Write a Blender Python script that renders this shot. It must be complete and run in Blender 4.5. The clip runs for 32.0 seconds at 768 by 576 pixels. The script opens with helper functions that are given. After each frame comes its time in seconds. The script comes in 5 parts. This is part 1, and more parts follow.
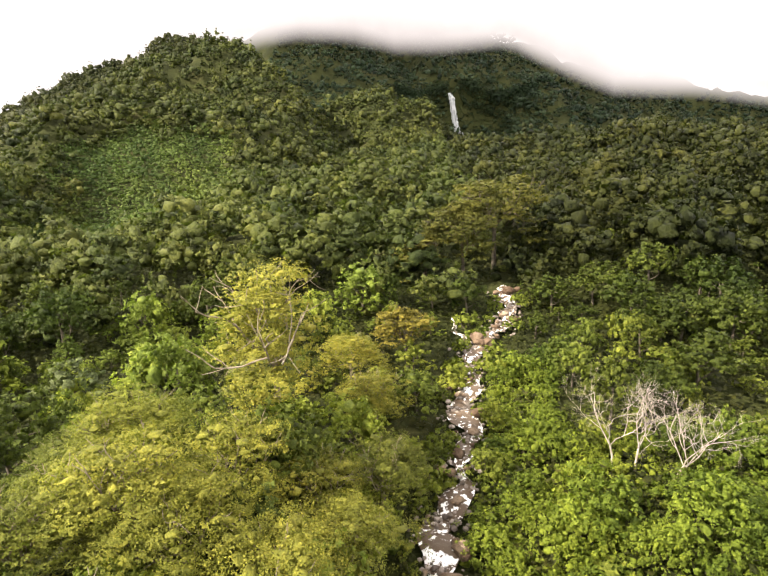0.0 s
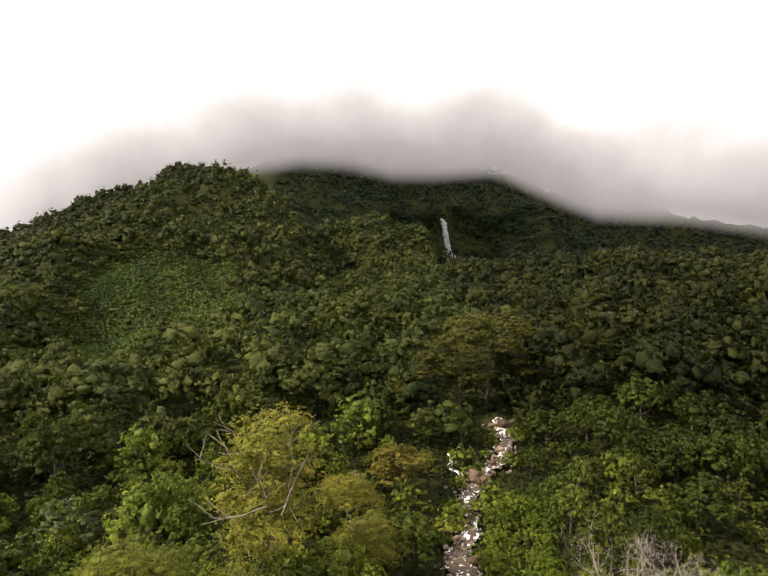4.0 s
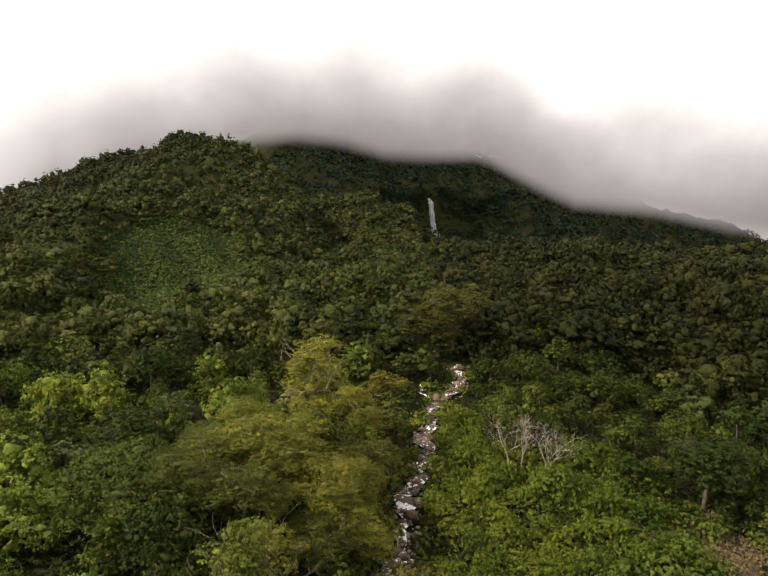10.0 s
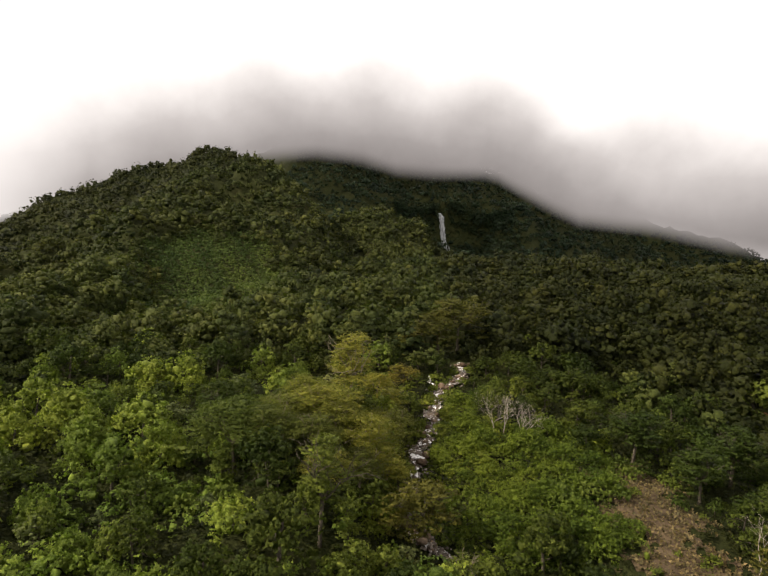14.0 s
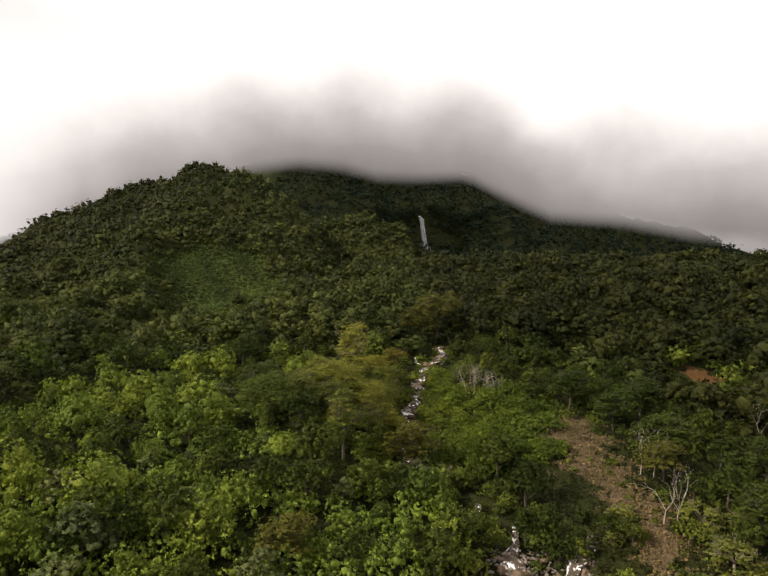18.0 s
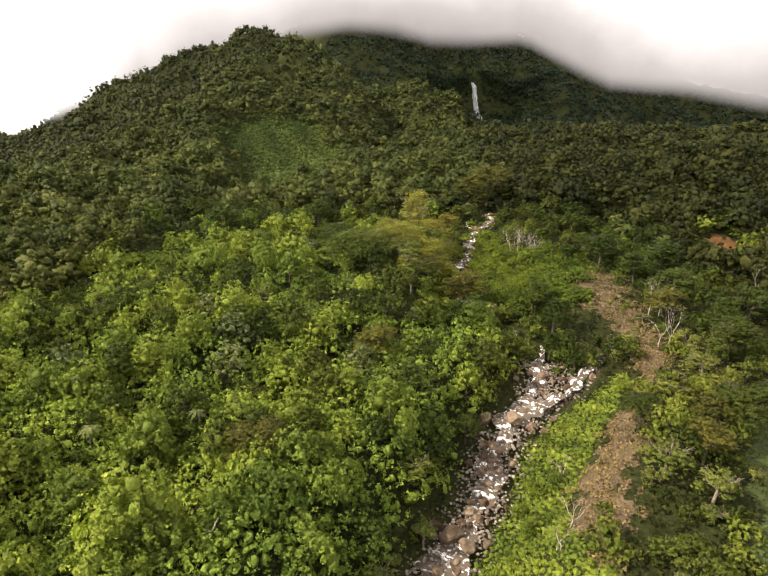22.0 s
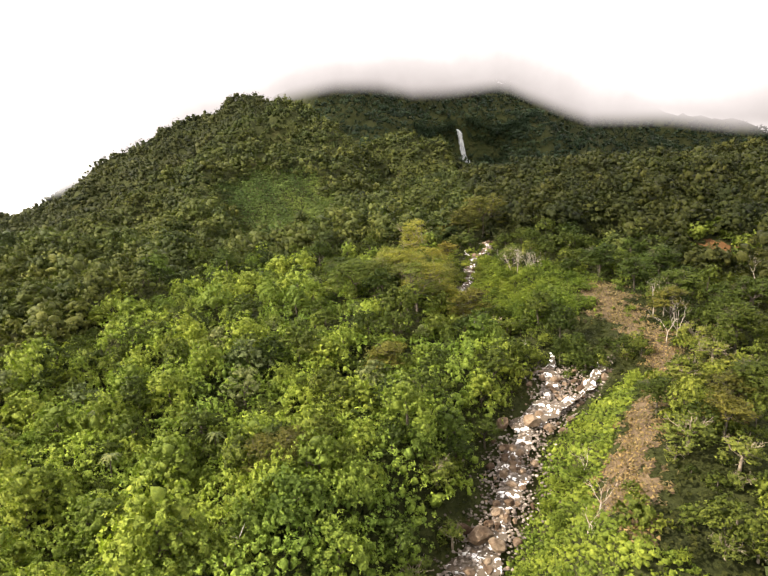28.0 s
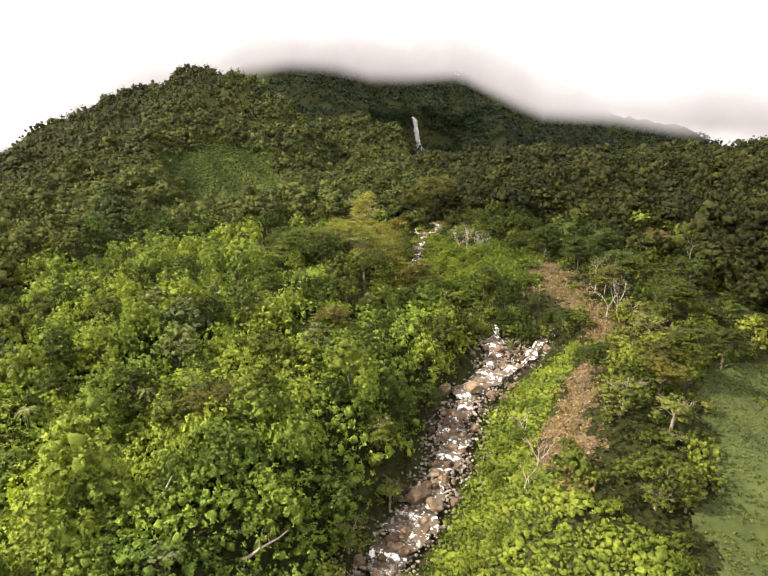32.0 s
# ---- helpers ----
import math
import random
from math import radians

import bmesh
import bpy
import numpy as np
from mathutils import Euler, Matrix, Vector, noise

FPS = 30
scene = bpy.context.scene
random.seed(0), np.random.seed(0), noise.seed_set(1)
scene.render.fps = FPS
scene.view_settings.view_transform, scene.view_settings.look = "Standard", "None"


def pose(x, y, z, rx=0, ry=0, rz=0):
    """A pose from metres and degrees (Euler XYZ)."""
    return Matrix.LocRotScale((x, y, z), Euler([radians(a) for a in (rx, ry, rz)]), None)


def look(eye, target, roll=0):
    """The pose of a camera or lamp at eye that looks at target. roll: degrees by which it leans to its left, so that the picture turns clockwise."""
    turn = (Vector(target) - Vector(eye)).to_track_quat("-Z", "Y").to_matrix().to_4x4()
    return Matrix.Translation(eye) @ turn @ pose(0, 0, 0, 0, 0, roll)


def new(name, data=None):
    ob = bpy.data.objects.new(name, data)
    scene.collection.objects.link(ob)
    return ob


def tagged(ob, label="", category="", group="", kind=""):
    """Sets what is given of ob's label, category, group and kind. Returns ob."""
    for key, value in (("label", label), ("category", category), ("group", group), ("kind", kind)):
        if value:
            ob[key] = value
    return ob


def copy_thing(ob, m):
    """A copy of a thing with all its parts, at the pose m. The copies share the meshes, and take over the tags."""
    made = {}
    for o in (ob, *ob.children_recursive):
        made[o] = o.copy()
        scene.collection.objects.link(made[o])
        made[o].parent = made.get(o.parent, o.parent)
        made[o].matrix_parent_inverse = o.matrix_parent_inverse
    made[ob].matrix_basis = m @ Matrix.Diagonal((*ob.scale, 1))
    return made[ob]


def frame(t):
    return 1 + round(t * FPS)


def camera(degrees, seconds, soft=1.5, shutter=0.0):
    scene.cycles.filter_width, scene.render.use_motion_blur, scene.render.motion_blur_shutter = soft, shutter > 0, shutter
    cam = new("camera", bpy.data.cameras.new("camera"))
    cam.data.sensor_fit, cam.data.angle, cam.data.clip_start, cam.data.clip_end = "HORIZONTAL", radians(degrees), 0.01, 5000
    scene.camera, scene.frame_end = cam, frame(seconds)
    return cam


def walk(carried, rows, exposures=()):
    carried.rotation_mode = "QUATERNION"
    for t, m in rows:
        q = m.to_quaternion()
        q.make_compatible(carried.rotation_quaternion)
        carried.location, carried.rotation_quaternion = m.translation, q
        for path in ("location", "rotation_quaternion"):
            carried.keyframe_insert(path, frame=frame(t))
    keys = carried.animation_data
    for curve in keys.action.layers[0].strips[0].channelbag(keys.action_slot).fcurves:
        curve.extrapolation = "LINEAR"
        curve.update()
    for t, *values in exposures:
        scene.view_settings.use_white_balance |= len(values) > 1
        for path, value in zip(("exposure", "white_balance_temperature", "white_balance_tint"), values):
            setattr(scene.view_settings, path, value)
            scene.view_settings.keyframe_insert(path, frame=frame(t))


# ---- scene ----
cam = camera(68.5, 32.0, soft=1.45)

# seconds, place, then yaw to the left, pitch up and lean, in degrees
PATH = [
    (0, 0.00, -0.00, 65.00, 1.59, -14.34, -1.47),
    (0.5, -0.31, 1.17, 65.44, 1.38, -14.50, -1.34),
    (1, -0.44, 1.88, 66.56, 1.84, -15.15, -1.98),
    (1.5, -0.43, 2.32, 68.22, 1.17, -9.68, -0.31),
    (2, -0.33, 1.51, 68.69, 1.69, -4.68, -1.23),
    (2.5, -0.23, 0.87, 68.88, 1.16, -6.73, -1.02),
    (3, -0.32, -0.15, 69.13, 0.91, -4.92, -0.66),
    (3.5, -0.31, -1.07, 69.02, 0.88, -2.45, -0.48),
    (5.5, -1.60, -12.56, 69.09, -0.10, -4.78, -1.87),
    (6, -1.64, -16.03, 69.62, -0.12, -5.31, -1.68),
    (6.5, -1.87, -19.37, 70.09, -0.38, -6.01, 0.34),
    (7, -2.01, -22.80, 70.47, -0.11, -5.54, 0.10),
    (7.5, -2.26, -26.40, 70.78, -0.24, -5.69, 2.32),
    (8, -2.25, -29.91, 70.89, 0.23, -5.36, 1.81),
    (8.5, -2.19, -33.64, 71.30, 0.10, -5.49, 1.28),
    (9, -2.55, -37.50, 71.77, 0.07, -5.83, 1.91),
    (9.5, -2.89, -41.60, 72.30, -0.60, -5.63, 2.00),
    (10, -3.39, -46.01, 72.71, -0.97, -5.52, 2.39),
    (10.5, -4.05, -50.28, 73.24, -0.59, -5.39, 1.80),
    (11, -4.89, -54.72, 73.62, -0.29, -5.38, -0.50),
    (11.5, -5.86, -59.32, 74.00, -0.44, -5.92, -2.42),
    (12, -6.29, -63.92, 74.68, -0.46, -5.86, -0.93),
    (12.5, -6.84, -68.64, 74.83, -1.15, -5.47, -0.40),
    (13, -7.09, -73.12, 75.46, -0.32, -5.32, -4.83),
    (13.5, -7.05, -77.93, 76.15, -0.82, -5.17, 0.06),
    (14, -6.77, -82.82, 76.34, 0.02, -4.64, 3.50),
    (14.5, -6.84, -87.85, 76.71, 0.52, -3.98, 3.12),
    (16.5, -8.27, -109.10, 77.39, -1.06, -5.23, 1.38),
    (17, -8.59, -114.04, 78.00, -1.30, -5.25, 1.69),
    (17.5, -8.69, -118.87, 78.49, -1.13, -4.88, 3.45),
    (18, -9.01, -123.72, 78.73, -1.51, -4.43, 0.82),
    (18.5, -9.57, -128.62, 79.28, -1.59, -5.02, -0.43),
    (19, -10.46, -133.37, 80.16, -1.31, -6.38, 2.16),
    (19.5, -11.35, -138.37, 80.48, -0.45, -6.64, 1.41),
    (20, -12.30, -142.99, 80.24, -0.24, -6.89, 0.34),
    (20.5, -12.94, -147.25, 79.33, 0.26, -17.16, -0.79),
    (21, -13.73, -149.84, 80.60, 1.98, -17.41, -0.51),
    (21.5, -14.46, -152.93, 81.58, 4.52, -17.85, 0.15),
    (22, -14.66, -155.96, 81.74, 2.85, -17.51, 0.98),
    (22.5, -15.25, -158.45, 81.70, 1.14, -17.57, 0.29),
    (23, -15.78, -160.15, 81.69, 1.25, -17.63, -0.26),
    (23.5, -15.89, -161.34, 81.48, 1.17, -18.11, -0.91),
    (24, -16.29, -162.17, 81.24, 0.57, -17.66, -0.29),
    (24.5, -16.39, -162.06, 81.01, 1.46, -17.94, 1.16),
    (25, -15.93, -162.70, 79.57, 0.71, -16.05, -0.63),
    (25.5, -16.08, -163.00, 78.81, -0.36, -16.72, -0.25),
    (27.5, -15.72, -161.93, 75.42, -2.55, -17.15, -0.34),
    (28, -15.61, -160.77, 73.78, 2.91, -12.09, -3.67),
    (28.5, -15.88, -160.83, 72.42, 1.04, -17.23, -0.82),
    (29, -15.38, -160.30, 72.01, -0.67, -14.11, -3.46),
    (29.5, -15.40, -159.94, 71.26, 1.94, -11.71, 3.18),
    (30, -15.28, -160.14, 70.45, 0.84, -16.18, 0.02),
    (30.5, -15.15, -159.41, 70.27, 0.76, -13.63, -0.40),
    (31, -15.37, -159.09, 69.15, 1.75, -14.31, -2.04),
    (31.5, -15.11, -159.28, 67.86, -0.41, -17.37, -0.48),
    (32, -15.18, -159.42, 67.12, -2.28, -13.30, -0.34),
]


def aimed(x, y, z, yaw, pitch, lean):
    a, b = radians(yaw), radians(pitch)
    eye = Vector((x, y, z))
    return look(eye, eye + Vector((-math.sin(a) * math.cos(b), math.cos(a) * math.cos(b), math.sin(b))), lean)


EXPOSURES = [(0.0, 1.4), (1.0, 1.42), (2.0, 1.2), (3.0, 0.75), (3.5, 0.4), (5.5, -0.05), (10.0, -0.1), (20.0, -0.35), (20.4, 0.0), (21.0, 0.12), (22.0, 0.65), (23.5, 1.0), (25.0, 1.13), (28.0, 1.08), (30.0, 0.98), (32.0, 1.0)]
walk(cam, [(t, aimed(*row)) for t, *row in PATH], [(t, stops, 6800, 13) for t, stops in EXPOSURES])

# ---- world and light ----
SUN_AZ, SUN_EL = radians(252), radians(40)  # clockwise from +y (north); in the west-south-west


def make_world():
    world = bpy.data.worlds.new("sky")
    scene.world = world
    world.use_nodes = True
    nt = world.node_tree
    nt.nodes.clear()
    out = nt.nodes.new("ShaderNodeOutputWorld")
    sky = nt.nodes.new("ShaderNodeTexSky")
    sky.sky_type = "NISHITA"
    sky.sun_disc = False
    sky.sun_elevation, sky.sun_rotation = SUN_EL, SUN_AZ
    blue = nt.nodes.new("ShaderNodeBackground")
    blue.inputs["Strength"].default_value = 0.12
    nt.links.new(sky.outputs[0], blue.inputs["Color"])
    white = nt.nodes.new("ShaderNodeBackground")
    white.inputs["Strength"].default_value = 1.22
    coord = nt.nodes.new("ShaderNodeTexCoord")
    noise_n = nt.nodes.new("ShaderNodeTexNoise")
    noise_n.inputs["Scale"].default_value = 2.6
    noise_n.inputs["Detail"].default_value = 5
    nt.links.new(coord.outputs["Generated"], noise_n.inputs["Vector"])
    tone = nt.nodes.new("ShaderNodeValToRGB")
    tone.color_ramp.elements[0].position, tone.color_ramp.elements[0].color = 0.3, (0.72, 0.69, 0.69, 1)
    tone.color_ramp.elements[1].position, tone.color_ramp.elements[1].color = 0.55, (1, 0.985, 0.98, 1)
    nt.links.new(noise_n.outputs["Fac"], tone.inputs["Fac"])
    nt.links.new(tone.outputs["Color"], white.inputs["Color"])
    gap = nt.nodes.new("ShaderNodeMapRange")
    gap.inputs["From Min"].default_value, gap.inputs["From Max"].default_value = 0.66, 0.74
    gap.inputs["To Min"].default_value, gap.inputs["To Max"].default_value = 1, 0.15
    nt.links.new(noise_n.outputs["Fac"], gap.inputs["Value"])
    mix = nt.nodes.new("ShaderNodeMixShader")
    nt.links.new(gap.outputs["Result"], mix.inputs["Fac"])
    nt.links.new(blue.outputs[0], mix.inputs[1])
    nt.links.new(white.outputs[0], mix.inputs[2])
    nt.links.new(mix.outputs[0], out.inputs["Surface"])


make_world()
sun_data = bpy.data.lights.new("sun", "SUN")
sun_data.energy, sun_data.angle, sun_data.color = 6.4, radians(0.6), (1.0, 0.93, 0.80)
sun = new("sun", sun_data)
sun_way = Vector((math.sin(SUN_AZ) * math.cos(SUN_EL), math.cos(SUN_AZ) * math.cos(SUN_EL), math.sin(SUN_EL)))
sun.matrix_world = look(sun_way * 900, (0, 0, 0))

# ---- materials ----
def nodes_of(name):
    m = bpy.data.materials.new(name)
    m.use_nodes = True
    nt = m.node_tree
    nt.nodes.clear()
    return m, nt


def add(nt, kind, **inputs):
    n = nt.nodes.new(kind)
    for key, value in inputs.items():
        n.inputs[key.replace("_", " ")].default_value = value
    return n


def ramp(nt, source, stops):
    r = nt.nodes.new("ShaderNodeValToRGB")
    while len(r.color_ramp.elements) < len(stops):
        r.color_ramp.elements.new(0.5)
    for e, (p, c) in zip(r.color_ramp.elements, stops):
        e.position, e.color = p, (*c, 1)
    nt.links.new(source, r.inputs["Fac"])
    return r.outputs["Color"]


def noise_at(nt, scale, detail=4, rough=0.6):
    geo = nt.nodes.new("ShaderNodeNewGeometry")
    n = add(nt, "ShaderNodeTexNoise", Scale=scale, Detail=detail, Roughness=rough)
    nt.links.new(geo.outputs["Position"], n.inputs["Vector"])
    return n.outputs["Fac"]


def mixed(nt, fac, a, b, how="MIX"):
    m = nt.nodes.new("ShaderNodeMix")
    m.data_type, m.blend_type = "RGBA", how
    for sock, v in ((m.inputs[0], fac), (m.inputs[6], a), (m.inputs[7], b)):
        if isinstance(v, (int, float)):
            sock.default_value = v
        elif isinstance(v, tuple):
            sock.default_value = (*v, 1)
        else:
            nt.links.new(v, sock)
    return m.outputs[2]


TREE_TONES = [(0.0, (0.5, 0.58, 0.6)), (0.3, (0.8, 0.86, 0.85)), (0.65, (1.06, 1.07, 1.0)), (0.9, (1.2, 1.19, 1.12)), (1.0, (1.36, 1.32, 1.3))]


def foliage(name, dark, mid, light, patch=0.02, per_object=True, clump=1.5):
    """Leaves: colour varies by leaf, by tree and over the hillside; thin enough to let some light through."""
    m, nt = nodes_of(name)
    geo = nt.nodes.new("ShaderNodeNewGeometry")
    dark, light = (tuple(0.5 * a + 0.5 * b for a, b in zip(c, mid)) for c in (dark, light))
    leaf = ramp(nt, geo.outputs["Random Per Island"], [(0.0, dark), (0.5, mid), (1.0, light)])
    crown = nt.nodes.new("ShaderNodeAttribute")
    crown.attribute_name = "tone"
    if per_object:
        info = nt.nodes.new("ShaderNodeObjectInfo")
        tree = ramp(nt, info.outputs["Random"], TREE_TONES)
        tree = mixed(nt, 1.0, tree, ramp(nt, crown.outputs["Fac"], [(0.0, (0.8, 0.82, 0.85)), (1.0, (1.2, 1.18, 1.15))]), "MULTIPLY")
    else:
        tree = ramp(nt, crown.outputs["Fac"], TREE_TONES)
    col = mixed(nt, 1.0, leaf, tree, "MULTIPLY")
    wide = ramp(nt, noise_at(nt, patch, 2), [(0.35, (0.8, 0.88, 0.85)), (0.65, (1.15, 1.08, 0.95))])
    col = mixed(nt, 1.0, col, wide, "MULTIPLY")
    grain = noise_at(nt, clump, 5, 0.7)
    col = mixed(nt, 1.0, col, ramp(nt, grain, [(0.33, (0.55, 0.6, 0.6)), (0.5, (0.98, 0.99, 0.98)), (0.7, (1.5, 1.42, 1.3))]), "MULTIPLY")
    b = add(nt, "ShaderNodeBsdfPrincipled", Roughness=0.55)
    bp = add(nt, "ShaderNodeBump", Strength=0.8, Distance=0.75 / clump)
    nt.links.new(grain, bp.inputs["Height"])
    nt.links.new(bp.outputs[0], b.inputs["Normal"])
    b.inputs["Specular IOR Level"].default_value = 0.1
    nt.links.new(col, b.inputs["Base Color"])
    tr = nt.nodes.new("ShaderNodeBsdfTranslucent")
    nt.links.new(mixed(nt, 1.0, col, (1.0, 1.25, 0.5), "MULTIPLY"), tr.inputs["Color"])
    mx = add(nt, "ShaderNodeMixShader", Fac=0.24)
    nt.links.new(b.outputs[0], mx.inputs[1])
    nt.links.new(tr.outputs[0], mx.inputs[2])
    out = nt.nodes.new("ShaderNodeOutputMaterial")
    nt.links.new(mx.outputs[0], out.inputs["Surface"])
    return m


def rough_surface(name, stops, scale, fine, bump=0.4, rough=0.9, patches=None):
    m, nt = nodes_of(name)
    col = ramp(nt, noise_at(nt, scale, 6), stops)
    grain = ramp(nt, noise_at(nt, fine, 5), [(0.3, (0.7, 0.7, 0.7)), (0.7, (1.2, 1.2, 1.2))])
    col = mixed(nt, 1.0, col, grain, "MULTIPLY")
    if patches:
        info = nt.nodes.new("ShaderNodeObjectInfo")
        col = mixed(nt, 1.0, col, ramp(nt, info.outputs["Random"], patches), "MULTIPLY")
    b = add(nt, "ShaderNodeBsdfPrincipled", Roughness=rough)
    b.inputs["Specular IOR Level"].default_value = 0.15
    nt.links.new(col, b.inputs["Base Color"])
    bp = add(nt, "ShaderNodeBump", Strength=bump, Distance=0.2)
    nt.links.new(noise_at(nt, fine, 6), bp.inputs["Height"])
    nt.links.new(bp.outputs[0], b.inputs["Normal"])
    out = nt.nodes.new("ShaderNodeOutputMaterial")
    nt.links.new(b.outputs[0], out.inputs["Surface"])
    return m


LEAF_GREEN = foliage("leaf_green", (0.0548, 0.0672, 0.0129), (0.1141, 0.1355, 0.0236), (0.1827, 0.2057, 0.0407))
LEAF_DEEP = foliage("leaf_deep_green", (0.0221, 0.0312, 0.0062), (0.0529, 0.0676, 0.0114), (0.0962, 0.1144, 0.0218))
LEAF_YELLOW = foliage("leaf_yellow_green", (0.0954, 0.0954, 0.017), (0.159, 0.1558, 0.0276), (0.2226, 0.212, 0.0392))
LEAF_OLIVE = foliage("leaf_olive_green", (0.0738, 0.0861, 0.0182), (0.1279, 0.1422, 0.0299), (0.1821, 0.1971, 0.0449))
LEAF_MID = foliage("leaf_mid_green", (0.046, 0.056, 0.01), (0.085, 0.1, 0.017), (0.13, 0.145, 0.028))
LEAF_LIME = foliage("leaf_lime", (0.132, 0.1595, 0.044), (0.209, 0.242, 0.066), (0.286, 0.319, 0.099))
LEAF_BROWN = foliage("leaf_olive_brown", (0.055, 0.05, 0.011), (0.105, 0.094, 0.018), (0.15, 0.128, 0.03))
LEAF_BRIGHT = foliage("leaf_bright_green", (0.0528, 0.0725, 0.0099), (0.095, 0.1257, 0.0165), (0.1531, 0.1865, 0.0297))
LEAF_PALE = foliage("leaf_pale_green", (0.08, 0.09, 0.035), (0.14, 0.15, 0.06), (0.22, 0.23, 0.1))
FOREST_NEAR = foliage("leaf_forest", (0.0264, 0.0329, 0.0093), (0.0616, 0.0711, 0.0174), (0.1144, 0.1218, 0.0324), per_object=False)
# Kept dark and bluish: cloud shade and haze are put into this colour.
FOREST_FAR_SHADED = foliage("leaf_far_shaded_forest", (0.01, 0.018, 0.011), (0.022, 0.036, 0.019), (0.045, 0.064, 0.034), per_object=False, patch=0.012, clump=0.55)
BARK = rough_surface("bark", [(0.3, (0.05, 0.042, 0.03)), (0.7, (0.12, 0.1, 0.075))], 1.2, 9)
PALE_WOOD = rough_surface("bleached_wood", [(0.3, (0.24, 0.2, 0.16)), (0.7, (0.42, 0.37, 0.32))], 1.5, 12, bump=0.2)
ROCK = rough_surface("rock", [(0.25, (0.08, 0.055, 0.034)), (0.5, (0.155, 0.115, 0.078)), (0.75, (0.25, 0.21, 0.16))], 0.7, 6, 0.6, 0.8,
                     [(0.0, (0.36, 0.3, 0.26)), (0.5, (0.75, 0.68, 0.63)), (1.0, (1.2, 1.16, 1.12))])
LIMB_WOOD = rough_surface("pale_limb", [(0.3, (0.15, 0.12, 0.085)), (0.7, (0.28, 0.235, 0.17))], 1.5, 12, bump=0.2)
# Darker copy of the forest leaves: dark trees, cloud shade and shaded gaps alike.
FOREST_DARK_SHADED = foliage("leaf_dark_shaded_forest", (0.0111, 0.0138, 0.0036), (0.027, 0.0304, 0.0069), (0.0528, 0.0546, 0.0121), per_object=False, clump=0.8)
FOREST_HILL = foliage("leaf_hill_forest", (0.0186, 0.0237, 0.0067), (0.0454, 0.0525, 0.0119), (0.0896, 0.0959, 0.0226), per_object=False, clump=0.8)

# ---- the lie of the land ----
def smooth(a, b, v):
    v = np.clip((v - a) / (b - a), 0, 1)
    return v * v * (3 - 2 * v)


# the stream's line: north, east, height of the water
STREAM = np.array([(-300, -110, -25), (-130, -39, -1.3), (-104, -21, 2.6), (-83, -12, 5.2), (-74, -6, 7.5), (-64, 0.5, 10.4), (-54, 3.3, 13), (-43, 8.5, 15.6),
                   (-34, 15, 17.7), (-19.5, 19.5, 20.8), (-1.3, 17, 23.3), (9, 6.5, 24), (17, 0.7, 24.5), (25, 0, 25.2), (37, 2.6, 26), (48, 3.3, 27.3)])
UPPER = np.array([(54, 6, 28.3), (64, 8.5, 29.6), (69.5, 8, 30.2), (78.7, 11, 31), (87, 11.7, 31.8), (96, 17.5, 32.8), (105, 21.5, 33.8), (120, 22, 35),
                  (195, 29, 43), (325, 39, 62)])
STREAM = np.concatenate([STREAM, UPPER])


def stream_x(y):
    return np.interp(y, STREAM[:, 0], STREAM[:, 1])


def stream_z(y):
    return np.interp(y, STREAM[:, 0], STREAM[:, 2])


def ridge(x, y, rows, front, back):
    """A ridge across the view: rows of east, north and height, with its fall to the front and to the back."""
    e, n, t = np.array(rows, float).T
    crest, at = np.interp(x, e, t), np.interp(x, e, n)
    d = y - at
    fall = np.where(d < 0, -d * front, d * back)
    return crest - (np.sqrt(fall**2 + 64) - 8)


def waves(x, y, step, seed):
    a = seed * 1.7
    return (np.sin(x / step + a) * np.cos(y / step * 1.13 - a * 2) + 0.5 * np.sin(x / step * 2.3 - y / step * 1.7 + a * 3)
            + 0.3 * np.sin(x / step * 4.1 + y / step * 3.7 + a))


